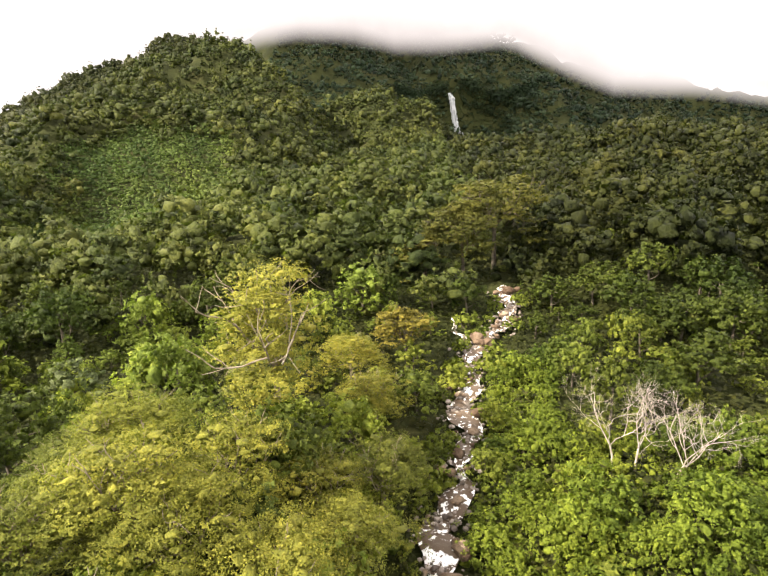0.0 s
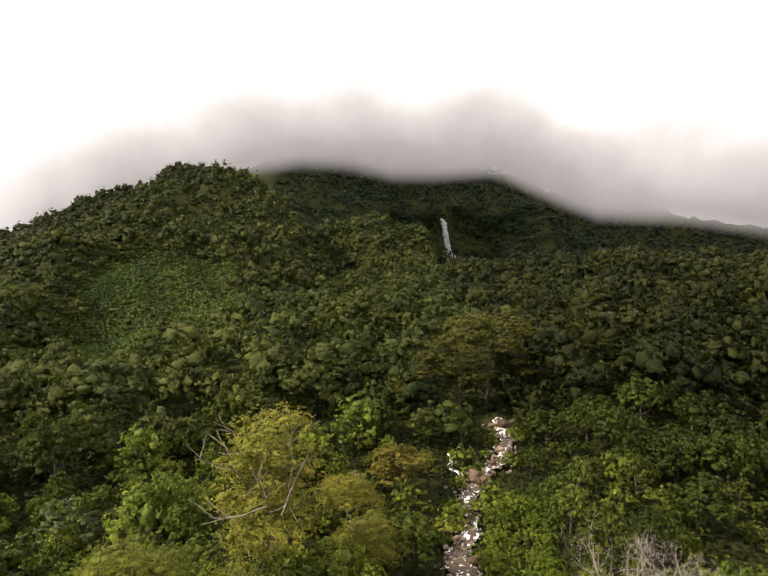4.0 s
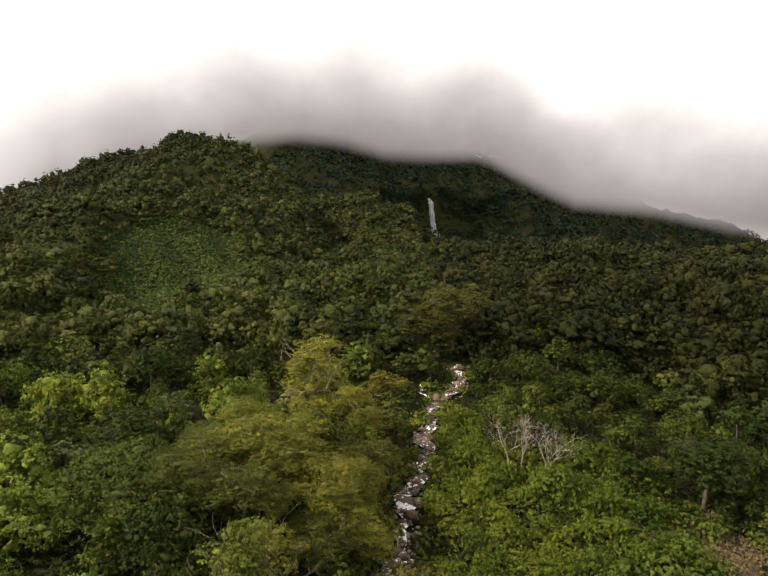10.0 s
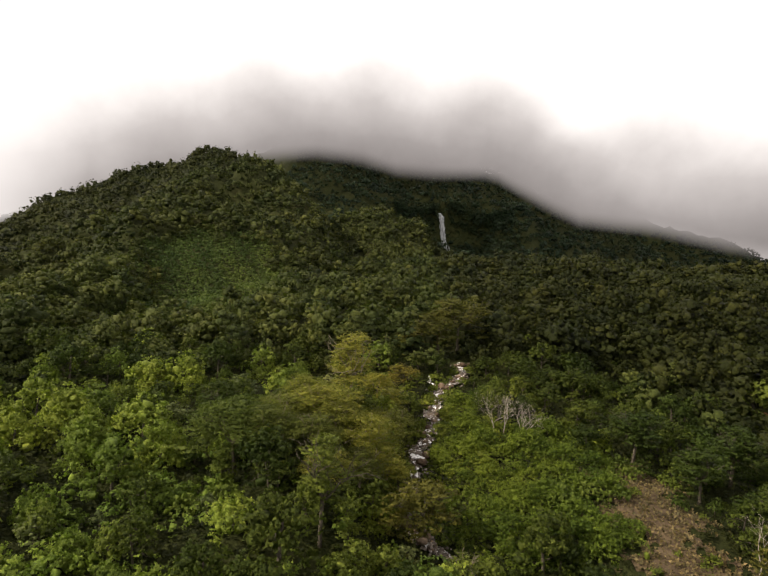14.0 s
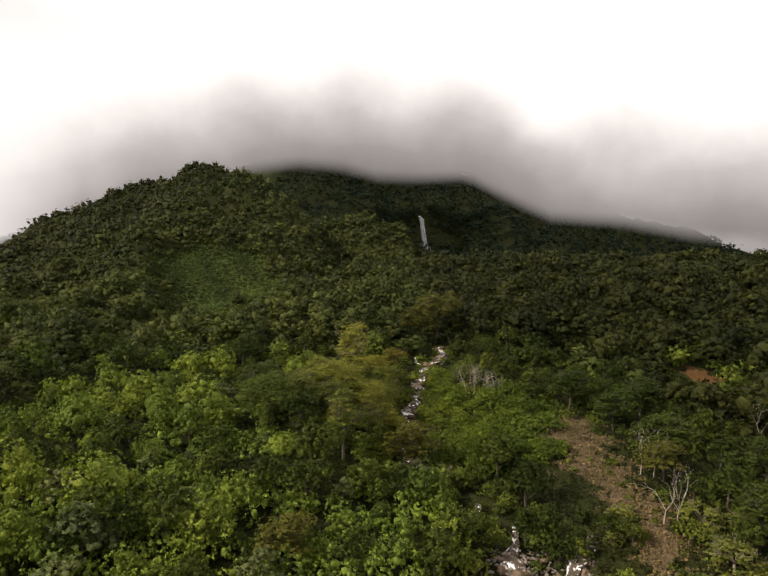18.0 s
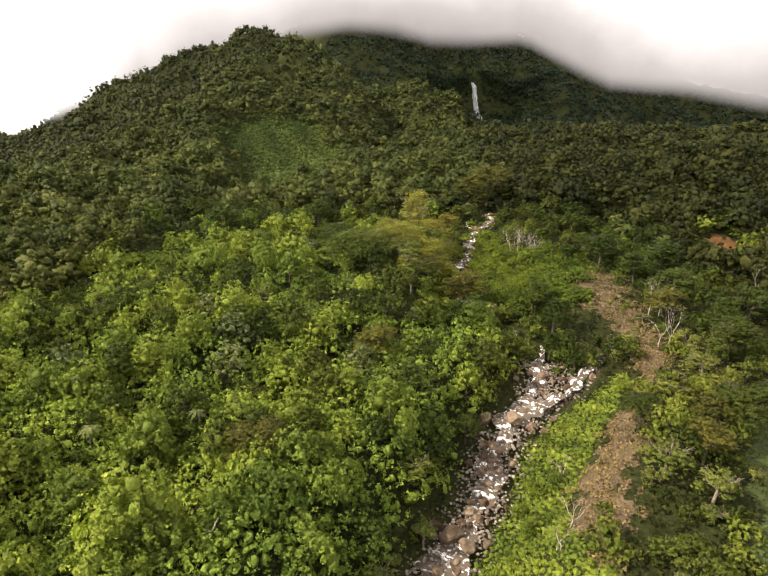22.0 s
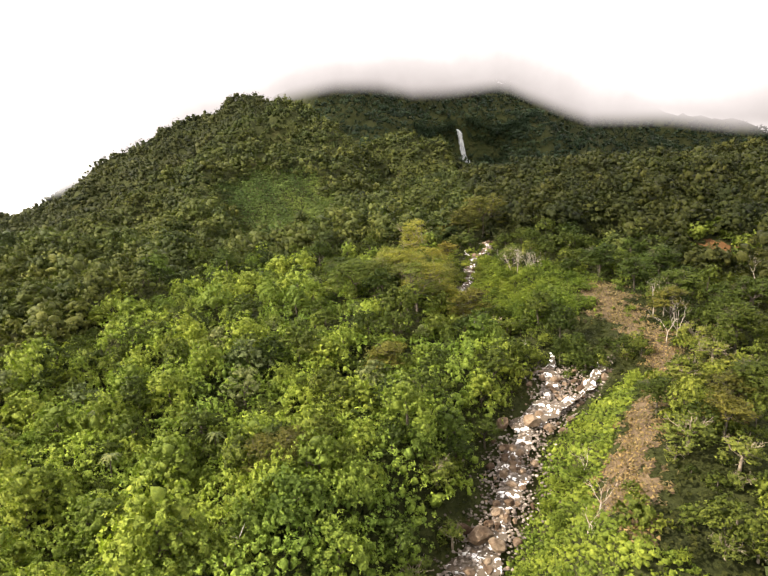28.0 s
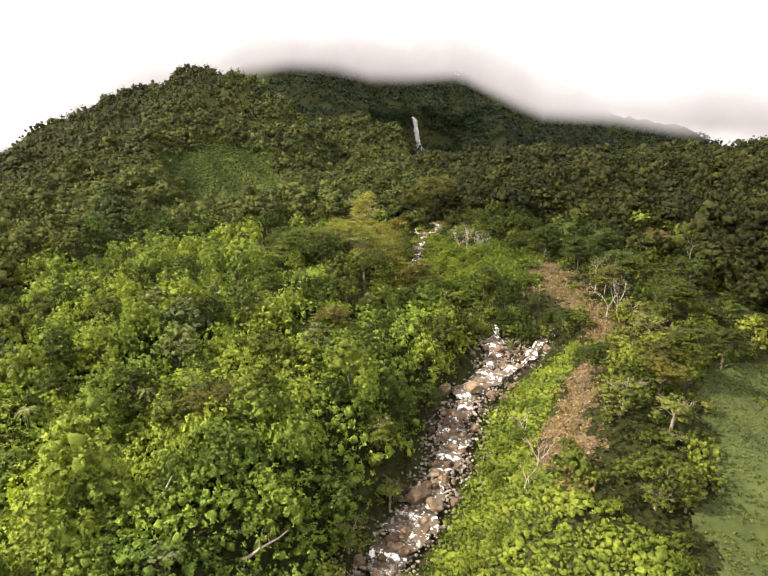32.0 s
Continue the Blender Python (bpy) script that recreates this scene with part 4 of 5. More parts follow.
# the big single trees: kind, east, north, size
BIG = [
    (FEATHER[3], -13.5, 57, 1.16), (FEATHER[2], -20, 35, 0.92), (FEATHER[1], -9, 31, 0.8), (FEATHER[2], -14, 42, 0.85), (FEATHER[0], -27, 24, 0.85), (FEATHER[2], -4, 29, 0.8), (FEATHER[2], -8, 45, 0.72), (FEATHER[2], -28, 39, 0.8), (FEATHER[2], -15, 16, 0.8), (FEATHER[1], -23, 43, 0.85), (FEATHER[2], -2, 50, 0.85), (FEATHER[1], -15, 33, 0.86), (FEATHER[0], -5, 38, 0.88), (FEATHER[2], -26, 32, 0.95),
    (FEATHER[2], -3, 64, 0.75), (FEATHER[0], -7, 73, 0.7), (FEATHER[0], -9, 23, 0.85), (FEATHER[2], -31, 47, 0.75), (FEATHER[2], -19, 23, 0.9),
    (RUSTY[0], 15, 128, 1.3), (RUSTY[0], 23, 134, 1.3), (RUSTY[1], 6, 122, 1.1), (RUSTY[1], 1, 84, 0.9), (RUSTY[1], 3, 13, 1.15), (OLIVE[0], -1, 20, 0.9), (OLIVE[1], 8, 2, 0.8), (RUSTY[1], -22, -30, 0.9), (RUSTY[1], 57, -3, 0.9),
    (OLIVE[0], -8, -93, 0.9), (RUSTY[0], -40, -72, 0.6),
    (FEATHER_DARK[3], -34, 25, 1.0), (FEATHER_DARK[2], -14.5, 2.8, 1.0), (FEATHER_DARK[0], -43, 42, 1.1), (FEATHER_DARK[0], 52, 42, 1.0), (FEATHER_DARK[0], 60, -30, 0.9), (OLIVE[1], -20, -90, 0.95), (OLIVE[0], -18, -82, 1.0), (RUSTY[1], 44, -60, 0.8), (RUSTY[1], 36, -70, 0.75), (OLIVE[0], 28, -74, 1.1), (OLIVE[1], 33, -80, 1.0), (OLIVE[0], 40, -48, 1.1), (OLIVE[1], 52, -36, 1.2),
    (FEATHER_DARK[0], 48, -60, 0.9), (FEATHER_DARK[1], 66, 12, 1.1), (FEATHER_DARK[0], 58, 25, 0.9), (FEATHER_DARK[1], 74, -12, 1.0), (FEATHER_DARK[0], 70, 35, 1.0), (FEATHER_DARK[1], 62, -48, 0.9),
    (OLIVE[1], -11, -73, 0.8), (FEATHER_DARK[1], -9, -60, 0.65), (OLIVE[0], -13, -66, 0.9), (OLIVE[1], -22, -96, 1.0), (OLIVE[0], -16, -99, 0.9), (FEATHER_DARK[1], -2, -50, 0.6), (FEATHER_DARK[0], 30, -58, 0.6),
]
for kind, x, y, s in BIG:
    plant([kind], x, y, rng, s)
for x, y in ((25, -20.5), (22.5, -24.5), (25.5, -15), (17, -13), (20, -8), (16.5, -5), (18.5, -1), (13, 3), (24, -9), (28, -14), (10, -4)):
    plant(GREEN, x, y, rng, 0.58, 0.8)
for x, y in ((-27, -101), (-31, -97), (-25, -94), (-29, -106), (-22, -101), (-24, -107), (-19, -95), (-33, -103)):
    plant(LIME, x, y, rng, 0.85, 0.6)
for off, y, s in ((2.6, 57, 0.62), (-3.4, 60, 0.7), (3.2, 66, 0.6), (-3.2, 52, 0.6)):
    plant(GREEN, float(stream_x(y)) + off, y, rng, s, 0.6)
GIANTS = np.array([(x, y, 3.8 * s) for kind, x, y, s in BIG if s > 0.75])


def clear_of_giants(P):
    return (np.hypot(P[:, None, 0] - GIANTS[None, :, 0], P[:, None, 1] - GIANTS[None, :, 1]) > GIANTS[None, :, 2] * 0.85).all(1)


def dead_gap(P):
    return np.hypot(P[:, 0] - 26, P[:, 1] - 54) > 5


near_p = scatter(5.9, -124, 84, -118, 112, rng)
near_p = near_p + rng.normal(size=near_p.shape) * 1.3
near_p = near_p[in_view(near_p, 10) & away(near_p, np.where((near_p[:, 1] > -24) & (near_p[:, 1] < 10), 2.0, np.where(near_p[:, 1] > 78, 6.5, np.where(near_p[:, 1] > 10, 4.2, np.where(near_p[:, 1] < -58, 7.0, 5.5))))) & ~grass_slope(near_p) & ~grass_slope(near_p + [0, 6]) & ~dry_grass(near_p) & ~dry_grass(near_p + [0, 4.5]) & ~dry_grass(near_p + [-1, 8]) & ~((near_p[:, 0] > 38) & (near_p[:, 0] < 62) & (near_p[:, 1] > -24) & (near_p[:, 1] < 0) & (rng.random(len(near_p)) < 0.6)) & ~herb_bank(near_p) & clear_of_giants(near_p) & dead_gap(near_p) & ~side_bed(near_p, 5) & ~open_bank(near_p)]
near_p = near_p[np.argsort(np.hypot(near_p[:, 0] + 5, near_p[:, 1] + 20))]
count = {"green": 0, "deep": 0, "viny": 0}
late = []
# Extra dark trees in the middle valley stand in for cloud shade.
for x, y in near_p:
    u = rng.random()
    right = x > float(stream_x(y))
    if right and (8 < y < 54 and x < 40 or 54 <= y < 84 and x < float(stream_x(y)) + 13):
        continue
    elif right and y < 30:
        kind = "deep" if u < (0.2 if y < -25 else 0.8) else "green"
    elif right:
        kind = "deep" if u < 0.6 else "green"
    elif x < -34 and 4 < y < 80:
        kind = "viny" if u < 0.45 else "green" if u < 0.94 else "deep"
    elif y < -74:
        kind = "viny" if u < 0.68 else "green" if u < 0.94 else "deep"
    elif y < 36:
        kind = "viny" if u < float(np.interp(y, [-74, -45, -20, 20], [0.6, 0.42, 0.2, 0.15])) else "green" if u < 0.66 else "deep"
    else:
        kind = "green" if u < 0.5 else "viny" if u < 0.7 else "deep"
    if count[kind] >= 340:
        late.append((x, y))
        continue
    count[kind] += 1
    pale = not right and rng.random() < 0.07
    plant(PALE if pale else {"green": GREEN, "deep": DEEP, "viny": VINY}[kind], x, y, rng, (0.78 if right and y < 30 else 0.9) * rng.choice([0.7, 0.85, 1.0, 1.1, 1.25]), 1.0)
for _ in range(120):
    x, y = rng.uniform(17, 62), rng.uniform(-112, -14)
    if not open_bank(np.array([[x, y]])).any() and not dry_grass(np.array([[x, y], [x - 2, y], [x - 1, y + 3]])).any() and not grass_slope(np.array([[x, y]])).any():
        plant(OLIVE if rng.random() < 0.5 else GREEN if rng.random() < 0.6 else DEEP, x, y, rng, rng.choice([0.55, 0.7, 0.85]), 0.8)
bush_p = scatter(2.7, -2, 44, 7, 84, rng)
bush_p = bush_p[((bush_p[:, 1] < 61) | (bush_p[:, 0] < stream_x(bush_p[:, 1]) + 12)) & (bush_p[:, 0] > stream_x(bush_p[:, 1]) + np.where(bush_p[:, 1] > 42, 3.2, 4.2)) & ~dry_grass(bush_p) & (np.hypot((bush_p[:, 0] - 26) / 1.6, bush_p[:, 1] - 52) > 4.5)]
for x, y in bush_p:
    plant(BUSH, x, y, rng, rng.choice([0.7, 0.85, 1.0]) if x < float(stream_x(y)) + 9 and y < 42 else rng.choice([0.8, 1.0, 1.2, 1.5]))
print("near", len(bush_p), len(near_p), count, len(late))
if late:
    stuff_forest("slope_forest", np.array(late), 9, 80, 3.4, 7.5, 0.5, FOREST_NEAR, "green trees on the valley slope", 6)

# low growth between and below the trees
under = scatter(2.3, -122, 86, -118, 138, rng)
under = under[in_view(under, 5) & away(under, np.where(under[:, 1] < -26, 5.0, np.where((under[:, 1] > -22) & (under[:, 1] < 10), 1.2, 2.5))) & ~grass_slope(under) & ~dry_grass(under) & ~herb_bank(under)]


def undergrowth():
    r = np.random.default_rng(8)
    P = np.concatenate([under + r.uniform(-1.2, 1.2, under.shape) for _ in range(16)])
    P = P[away(P, np.where(P[:, 1] > 8, 1.9, np.where(P[:, 1] < -26, 5.6, np.where(P[:, 1] > -20, 1.0, 3.4)))) & ~dry_grass(P) & ~grass_slope(P) & ~side_bed(P, 3.4)]
    z = land(P[:, 0], P[:, 1])
    p = np.stack([P[:, 0], P[:, 1], z + r.uniform(0.1, 1.9, len(P))], -1)
    up = r.normal(size=p.shape) * 0.4 + np.array([0, 0, 1.0])
    up /= np.linalg.norm(up, axis=1, keepdims=True)
    # The shaded leaf colour here deepens the gaps between the crowns.
    tagged(new("undergrowth", mesh_of("undergrowth", *cards(p, up, 0.7, r), FOREST_DARK_SHADED, normals=np.repeat(unit(up + np.array([0, 0, 1.0])), 3, 0), tone=np.repeat(np.clip(0.4 + 0.3 * np.sin(P[:, 0] / 2.3) * np.cos(P[:, 1] / 2.9) + r.normal(size=len(P)) * 0.1, 0, 1), 3))), "thick green undergrowth below the trees, coloured darker for the shade there", "undergrowth", kind="stuff")


def creepers():
    """The unbroken creeper cover on the left bank, swelling over stumps and bushes."""
    r = np.random.default_rng(18)
    P = scatter(2.2, -124, 30, -118, 40, r)
    P = P[in_view(P, 5) & (P[:, 0] < stream_x(P[:, 1]) - 7.5) & (P[:, 1] < -26 + 12 * np.sin(P[:, 0] / 9) + 26 * r.normal(size=len(P)))]
    swell = 1.8 + 1.9 * np.sin(P[:, 0] / 4.1 + P[:, 1] / 6.3) * np.cos(P[:, 1] / 3.7 - P[:, 0] / 7.7) + r.uniform(-0.5, 0.9, len(P))
    C = np.stack([P[:, 0], P[:, 1], land(P[:, 0], P[:, 1]) + swell], -1)
    L = r.uniform(1.2, 2.1, (len(C), 1)) * np.array([1, 1, 1.15])
    tone = np.clip(0.5 + 0.32 * np.sin(P[:, 0] / 6.1 - P[:, 1] / 4.3) * np.cos(P[:, 1] / 5.2) + r.normal(size=len(P)) * 0.14, 0, 1)
    tagged(new("creeper_cover", leaf_mesh("creeper_cover", C, L, 130, 0.36, LEAF_CARPET, r, 0.3, 0.6, tone=tone)), "yellow-green creepers covering the slope like a carpet", "creepers", kind="stuff")


def bush_cover():
    """Low leafy growth that closes the gaps between the bank's shrubs."""
    r = np.random.default_rng(28)
    P = scatter(1.8, -2, 46, 5, 84, r)
    P = P[((P[:, 1] < 64) | (P[:, 0] < stream_x(P[:, 1]) + 13)) & (P[:, 0] > stream_x(P[:, 1]) + 2.6) & ~dry_grass(P)]
    C = np.stack([P[:, 0], P[:, 1], land(P[:, 0], P[:, 1]) + r.uniform(0.2, 1.3, len(P))], -1)
    L = r.uniform(0.9, 1.5, (len(C), 1)) * np.array([1, 1, 1.0])
    tone = np.clip(0.5 + 0.3 * np.sin(P[:, 0] / 3.7 - P[:, 1] / 5.1) + r.normal(size=len(P)) * 0.14, 0, 1)
    tagged(new("bush_cover", leaf_mesh("bush_cover", C, L, 90, 0.24, LEAF_BANK, r, 0.3, 0.6, tone=tone)), "bright green leafy growth covering the stream bank", "shrubs", kind="stuff")


def herbs():
    r = np.random.default_rng(9)
    P = scatter(1.0, -30, 45, -112, -20, r)
    P = P[herb_bank(P)]
    z = land(P[:, 0], P[:, 1])
    C = np.stack([P[:, 0], P[:, 1], z + 0.15], -1)
    L = r.uniform(0.7, 1.2, (len(C), 1)) * np.array([1, 1, 0.8])
    L *= (1 + 0.35 * np.sin(P[:, 0] * 0.9) * np.cos(P[:, 1] * 0.7))[:, None]
    tagged(new("bank_herbs", leaf_mesh("bank_herbs", C, L, 44, 0.25, LEAF_HERB, r, core=0.66, tone=np.clip(0.5 + 0.3 * np.sin(P[:, 0] * 0.7 + P[:, 1] * 0.4) + r.normal(size=len(P)) * 0.1, 0, 1))), "bright yellow-green herbs on the stream bank", "herbs", kind="stuff")
    for x, y in P[r.permutation(len(P))[:36]]:
        plant(BUSH, x, y, r, 0.8)


def grass():
    r = np.random.default_rng(19)
    P = np.concatenate([scatter(0.9, 24, 80, -108, -44, r), scatter(0.9, 76, 96, -32, -8, r)])
    P = P[grass_slope(P)]
    C = np.stack([P[:, 0], P[:, 1], land(P[:, 0], P[:, 1]) + 0.1], -1)
    L = r.uniform(0.5, 0.8, (len(C), 1)) * np.array([1, 1, 0.45])
    tone = np.clip(0.5 + 0.25 * np.sin(P[:, 0] / 3.1 + P[:, 1] / 4.7) + r.normal(size=len(P)) * 0.08, 0, 1)
    tagged(new("grass_cover", leaf_mesh("grass_cover", C, L, 26, 0.2, LEAF_GRASS, r, tone=tone, core=0)), "pale green grass on an open slope", "grass", kind="stuff")


def straw():
    r = np.random.default_rng(10)
    P = np.concatenate([scatter(0.5, 5, 66, -98, 44, r) for _ in range(3)])
    beside = (dry_grass(P - [7, 0]) | dry_grass(P - [13, 0])) & (P[:, 1] > -70) & (P[:, 1] < -8) & (r.random(len(P)) < 0.6)
    P = P[(dry_grass(P) | beside) & (r.random(len(P)) < 0.55 + 0.35 * np.sin(P[:, 0] * 0.9 + P[:, 1] * 0.5) * np.cos(P[:, 1] * 0.8))]
    z = land(P[:, 0], P[:, 1])
    p = np.stack([P[:, 0], P[:, 1], z + r.uniform(0.1, 0.7, len(P))], -1)
    up = r.normal(size=p.shape) * 0.9 + np.array([0, 0, 1.0])
    up /= np.linalg.norm(up, axis=1, keepdims=True)
    tagged(new("dry_grass", mesh_of("dry_grass", *cards(p, up, 0.5, r), STRAW, flat=True, tone=np.repeat(r.uniform(0, 1, len(p)), 3))), "trampled brown dry grass on bare ground", "grass", kind="stuff")
    for a in np.linspace(0, 12.4, 44):
        far = r.uniform(1.15, 2.3)
        plant(SCRUB, 107 + math.cos(a) * 6.5 * far, 66 + math.sin(a) * 7.5 * far, r, r.choice([0.8, 1.1, 1.5]))
    for x, y in P[r.permutation(len(P))[:64]]:
        plant(SCRUB, x, y, r, r.choice([0.5, 0.7, 0.9]))




def soil_sheet(name, keep, x0, x1, y0, y1, step, material, label):
    """Bare ground laid just over the forest floor."""
    xs, ys = np.arange(x0, x1, step), np.arange(y0, y1, step)
    X, Y = np.meshgrid(xs, ys)
    Z = land(X, Y) + 0.12
    inside = keep(np.stack([X, Y], -1).reshape(-1, 2)).reshape(X.shape)
    idx = np.arange(X.size).reshape(X.shape)
    f = np.stack([idx[:-1, :-1], idx[:-1, 1:], idx[1:, 1:], idx[1:, :-1]], -1).reshape(-1, 4)
    f = f[inside[:-1, :-1].ravel() & inside[1:, 1:].ravel()]
    me = mesh_of(name, np.stack([X, Y, Z], -1).reshape(-1, 3), f, material)
    tagged(new(name, me), label, "ground", kind="structure")


def orange_cut(P):
    return ((P[:, 0] - 108) / 6) ** 2 + ((P[:, 1] - 68 + 0.5 * (P[:, 0] - 108)) / 4.5) ** 2 < 0.9 + 0.5 * np.sin(P[:, 0] * 1.3 + 0.6 * P[:, 1]) * np.cos(P[:, 1] * 1.1) + 0.2 * np.sin(P[:, 0] * 3.1 + P[:, 1] * 2.3)


DRY_SOIL = rough_surface("dry_soil", [(0.3, (0.055, 0.038, 0.022)), (0.6, (0.105, 0.074, 0.042)), (0.8, (0.155, 0.115, 0.068))], 0.25, 3)
ORANGE_SOIL = rough_surface("orange_soil", [(0.3, (0.05, 0.026, 0.01)), (0.7, (0.11, 0.054, 0.019))], 0.2, 2)
soil_sheet("bare_ground", dry_grass, 5, 66, -98, 44, 0.6, DRY_SOIL, "bare brown earth under dry grass")
GRASS_GROUND = rough_surface("grass_ground", [(0.3, (0.034, 0.046, 0.013)), (0.7, (0.056, 0.072, 0.02))], 0.3, 5)
soil_sheet("grass_ground", grass_slope, 22, 98, -108, -8, 0.7, GRASS_GROUND, "open ground covered with short green grass")
soil_sheet("soil_cut", orange_cut, 92, 125, 58, 90, 0.35, ORANGE_SOIL, "patch of bare orange earth on the slope")
undergrowth()
creepers()
bush_cover()
herbs()
grass()
straw()
for y in np.linspace(14, 114, 62):
    side = rng.choice([-1, 1])
    plant(SCRUB, float(stream_x(y)) + side * rng.uniform(2.3, 3.6), y, rng, rng.choice([0.5, 0.7, 0.95]))
for x, y in under[rng.permutation(len(under))[:120]]:
    plant(SCRUB, x, y, rng, 1.0)
first_rest()

# dead, bare and leaning trees
DEAD_LABEL = "bleached leafless tree with fine bare twigs"
for x, y, tall, seed, lean in ((23, 55.5, 11.5, 61, (-0.5, 0)), (25.2, 55, 11, 62, (0.2, 0)), (28, 52.5, 10.5, 63, (1.2, 0.3)), (29.5, 54, 9, 64, (0.8, 0))):
    ob = tagged(dead_tree(tall, seed, lean), DEAD_LABEL, "tree", "dead trees")
    ob.matrix_basis = pose(x, y, float(land(x, y)) + (0.6 if x < 27 else -0.4))
for x, y, tall, seed in ((-16, 26, 11.5, 71), (-9, 33, 10.5, 72), (54, 1, 13, 73), (51, -20, 13, 74), (49, -19, 12, 75), (56, -1, 12, 76), (88, 10, 13, 77), (12, -80, 6, 78), (9, -84, 5, 79), (15, -62, 6, 80)):
    ob = tagged(dead_tree(tall, seed, (0.3, 0.1), 3, 2, 0.4, 3), "pale bare-limbed tree standing over the growth", "tree", "dead trees")
    ob.matrix_basis = pose(x, y, float(land(x, y)) - (2.5 if seed < 73 else 0.0))
for x, y, seed in ((-73, -68, 1), (-84, -52, 2), (-56, -60, 3), (-46, -66, 4)):
    ob = tagged(palm(6.3, seed), "palm with drooping pale green fronds", "palm", "palms")
    ob.matrix_basis = pose(x, y, float(land(x, y)))


def fallen_log(x, y, long, turn, tilt, seed, thick=0.2):
    """A bleached log lying in the creepers, with the stubs of its branches."""
    r = np.random.default_rng(seed)
    log = new("fallen_log")
    bend = r.normal(size=(6, 2)) * 0.12
    pts = [(long * (i / 5 - 0.5), bend[i, 0], bend[i, 1]) for i in range(6)]
    part("trunk", mesh_of("trunk", *tube(pts, [thick * (1.1 - 0.13 * i) for i in range(6)], 8), PALE_WOOD), log)
    for i in range(2):
        at = Vector(pts[2 + i])
        net = limbs(at, (0.5, r.normal(), abs(r.normal()) + 0.2), long * 0.22, thick * 0.45, 1, r, 0.1, 2, 5)
        part("branch", mesh_of("branch", *joined(net), PALE_WOOD), log)
    log.matrix_basis = pose(x, y, float(land(x, y)) + 3.7, 0, tilt, turn)
    return tagged(log, "bleached fallen log lying on the creeper cover", "log", "fallen logs")


fallen_log(-29, -92, 7.5, 35, -10, 91)
fallen_log(-27, -101, 6.5, -28, 8, 92)
fallen_log(-43, -90, 6.0, 60, -38, 93, 0.13)

# ---- stream, rocks and waterfall ----
def water_material(name, foam_low, foam_high, colour):
    m, nt = nodes_of(name)
    geo = nt.nodes.new("ShaderNodeNewGeometry")
    sep = nt.nodes.new("ShaderNodeSeparateXYZ")
    nt.links.new(geo.outputs["True Normal"], sep.inputs[0])
    steep = add(nt, "ShaderNodeMapRange", From_Min=0.97, From_Max=0.8, To_Min=0.0, To_Max=0.13)
    nt.links.new(sep.outputs["Z"], steep.inputs["Value"])
    plus = nt.nodes.new("ShaderNodeMath")
    plus.operation = "ADD"
    nt.links.new(noise_at(nt, 1.1, 6, 0.62), plus.inputs[0])
    nt.links.new(steep.outputs["Result"], plus.inputs[1])
    foam = ramp(nt, plus.outputs[0], [(foam_low, (0, 0, 0)), (foam_high, (1, 1, 1))])
    col = mixed(nt, foam, colour, (0.8, 0.79, 0.77))
    b = add(nt, "ShaderNodeBsdfPrincipled")
    nt.links.new(col, b.inputs["Base Color"])
    b.inputs["Specular IOR Level"].default_value = 0.12
    rgh = add(nt, "ShaderNodeMapRange", To_Min=0.3, To_Max=0.85)
    nt.links.new(foam, rgh.inputs["Value"])
    nt.links.new(rgh.outputs["Result"], b.inputs["Roughness"])
    bp = add(nt, "ShaderNodeBump", Strength=0.5, Distance=0.15)
    nt.links.new(noise_at(nt, 2.5, 5), bp.inputs["Height"])
    nt.links.new(bp.outputs[0], b.inputs["Normal"])
    out = nt.nodes.new("ShaderNodeOutputMaterial")
    nt.links.new(b.outputs[0], out.inputs["Surface"])
    return m


VALLEY_WATER = water_material("valley_water", 0.56, 0.6, (0.075, 0.052, 0.033))
WATER = water_material("stream_water", 0.585, 0.635, (0.085, 0.066, 0.047))


def stepped(z, high=1.3):
    """Water falls in short steps with flat pools between."""
    k = np.floor(z / high)
    f = z / high - k
    return (k + smooth(0.62, 1.0, f)) * high


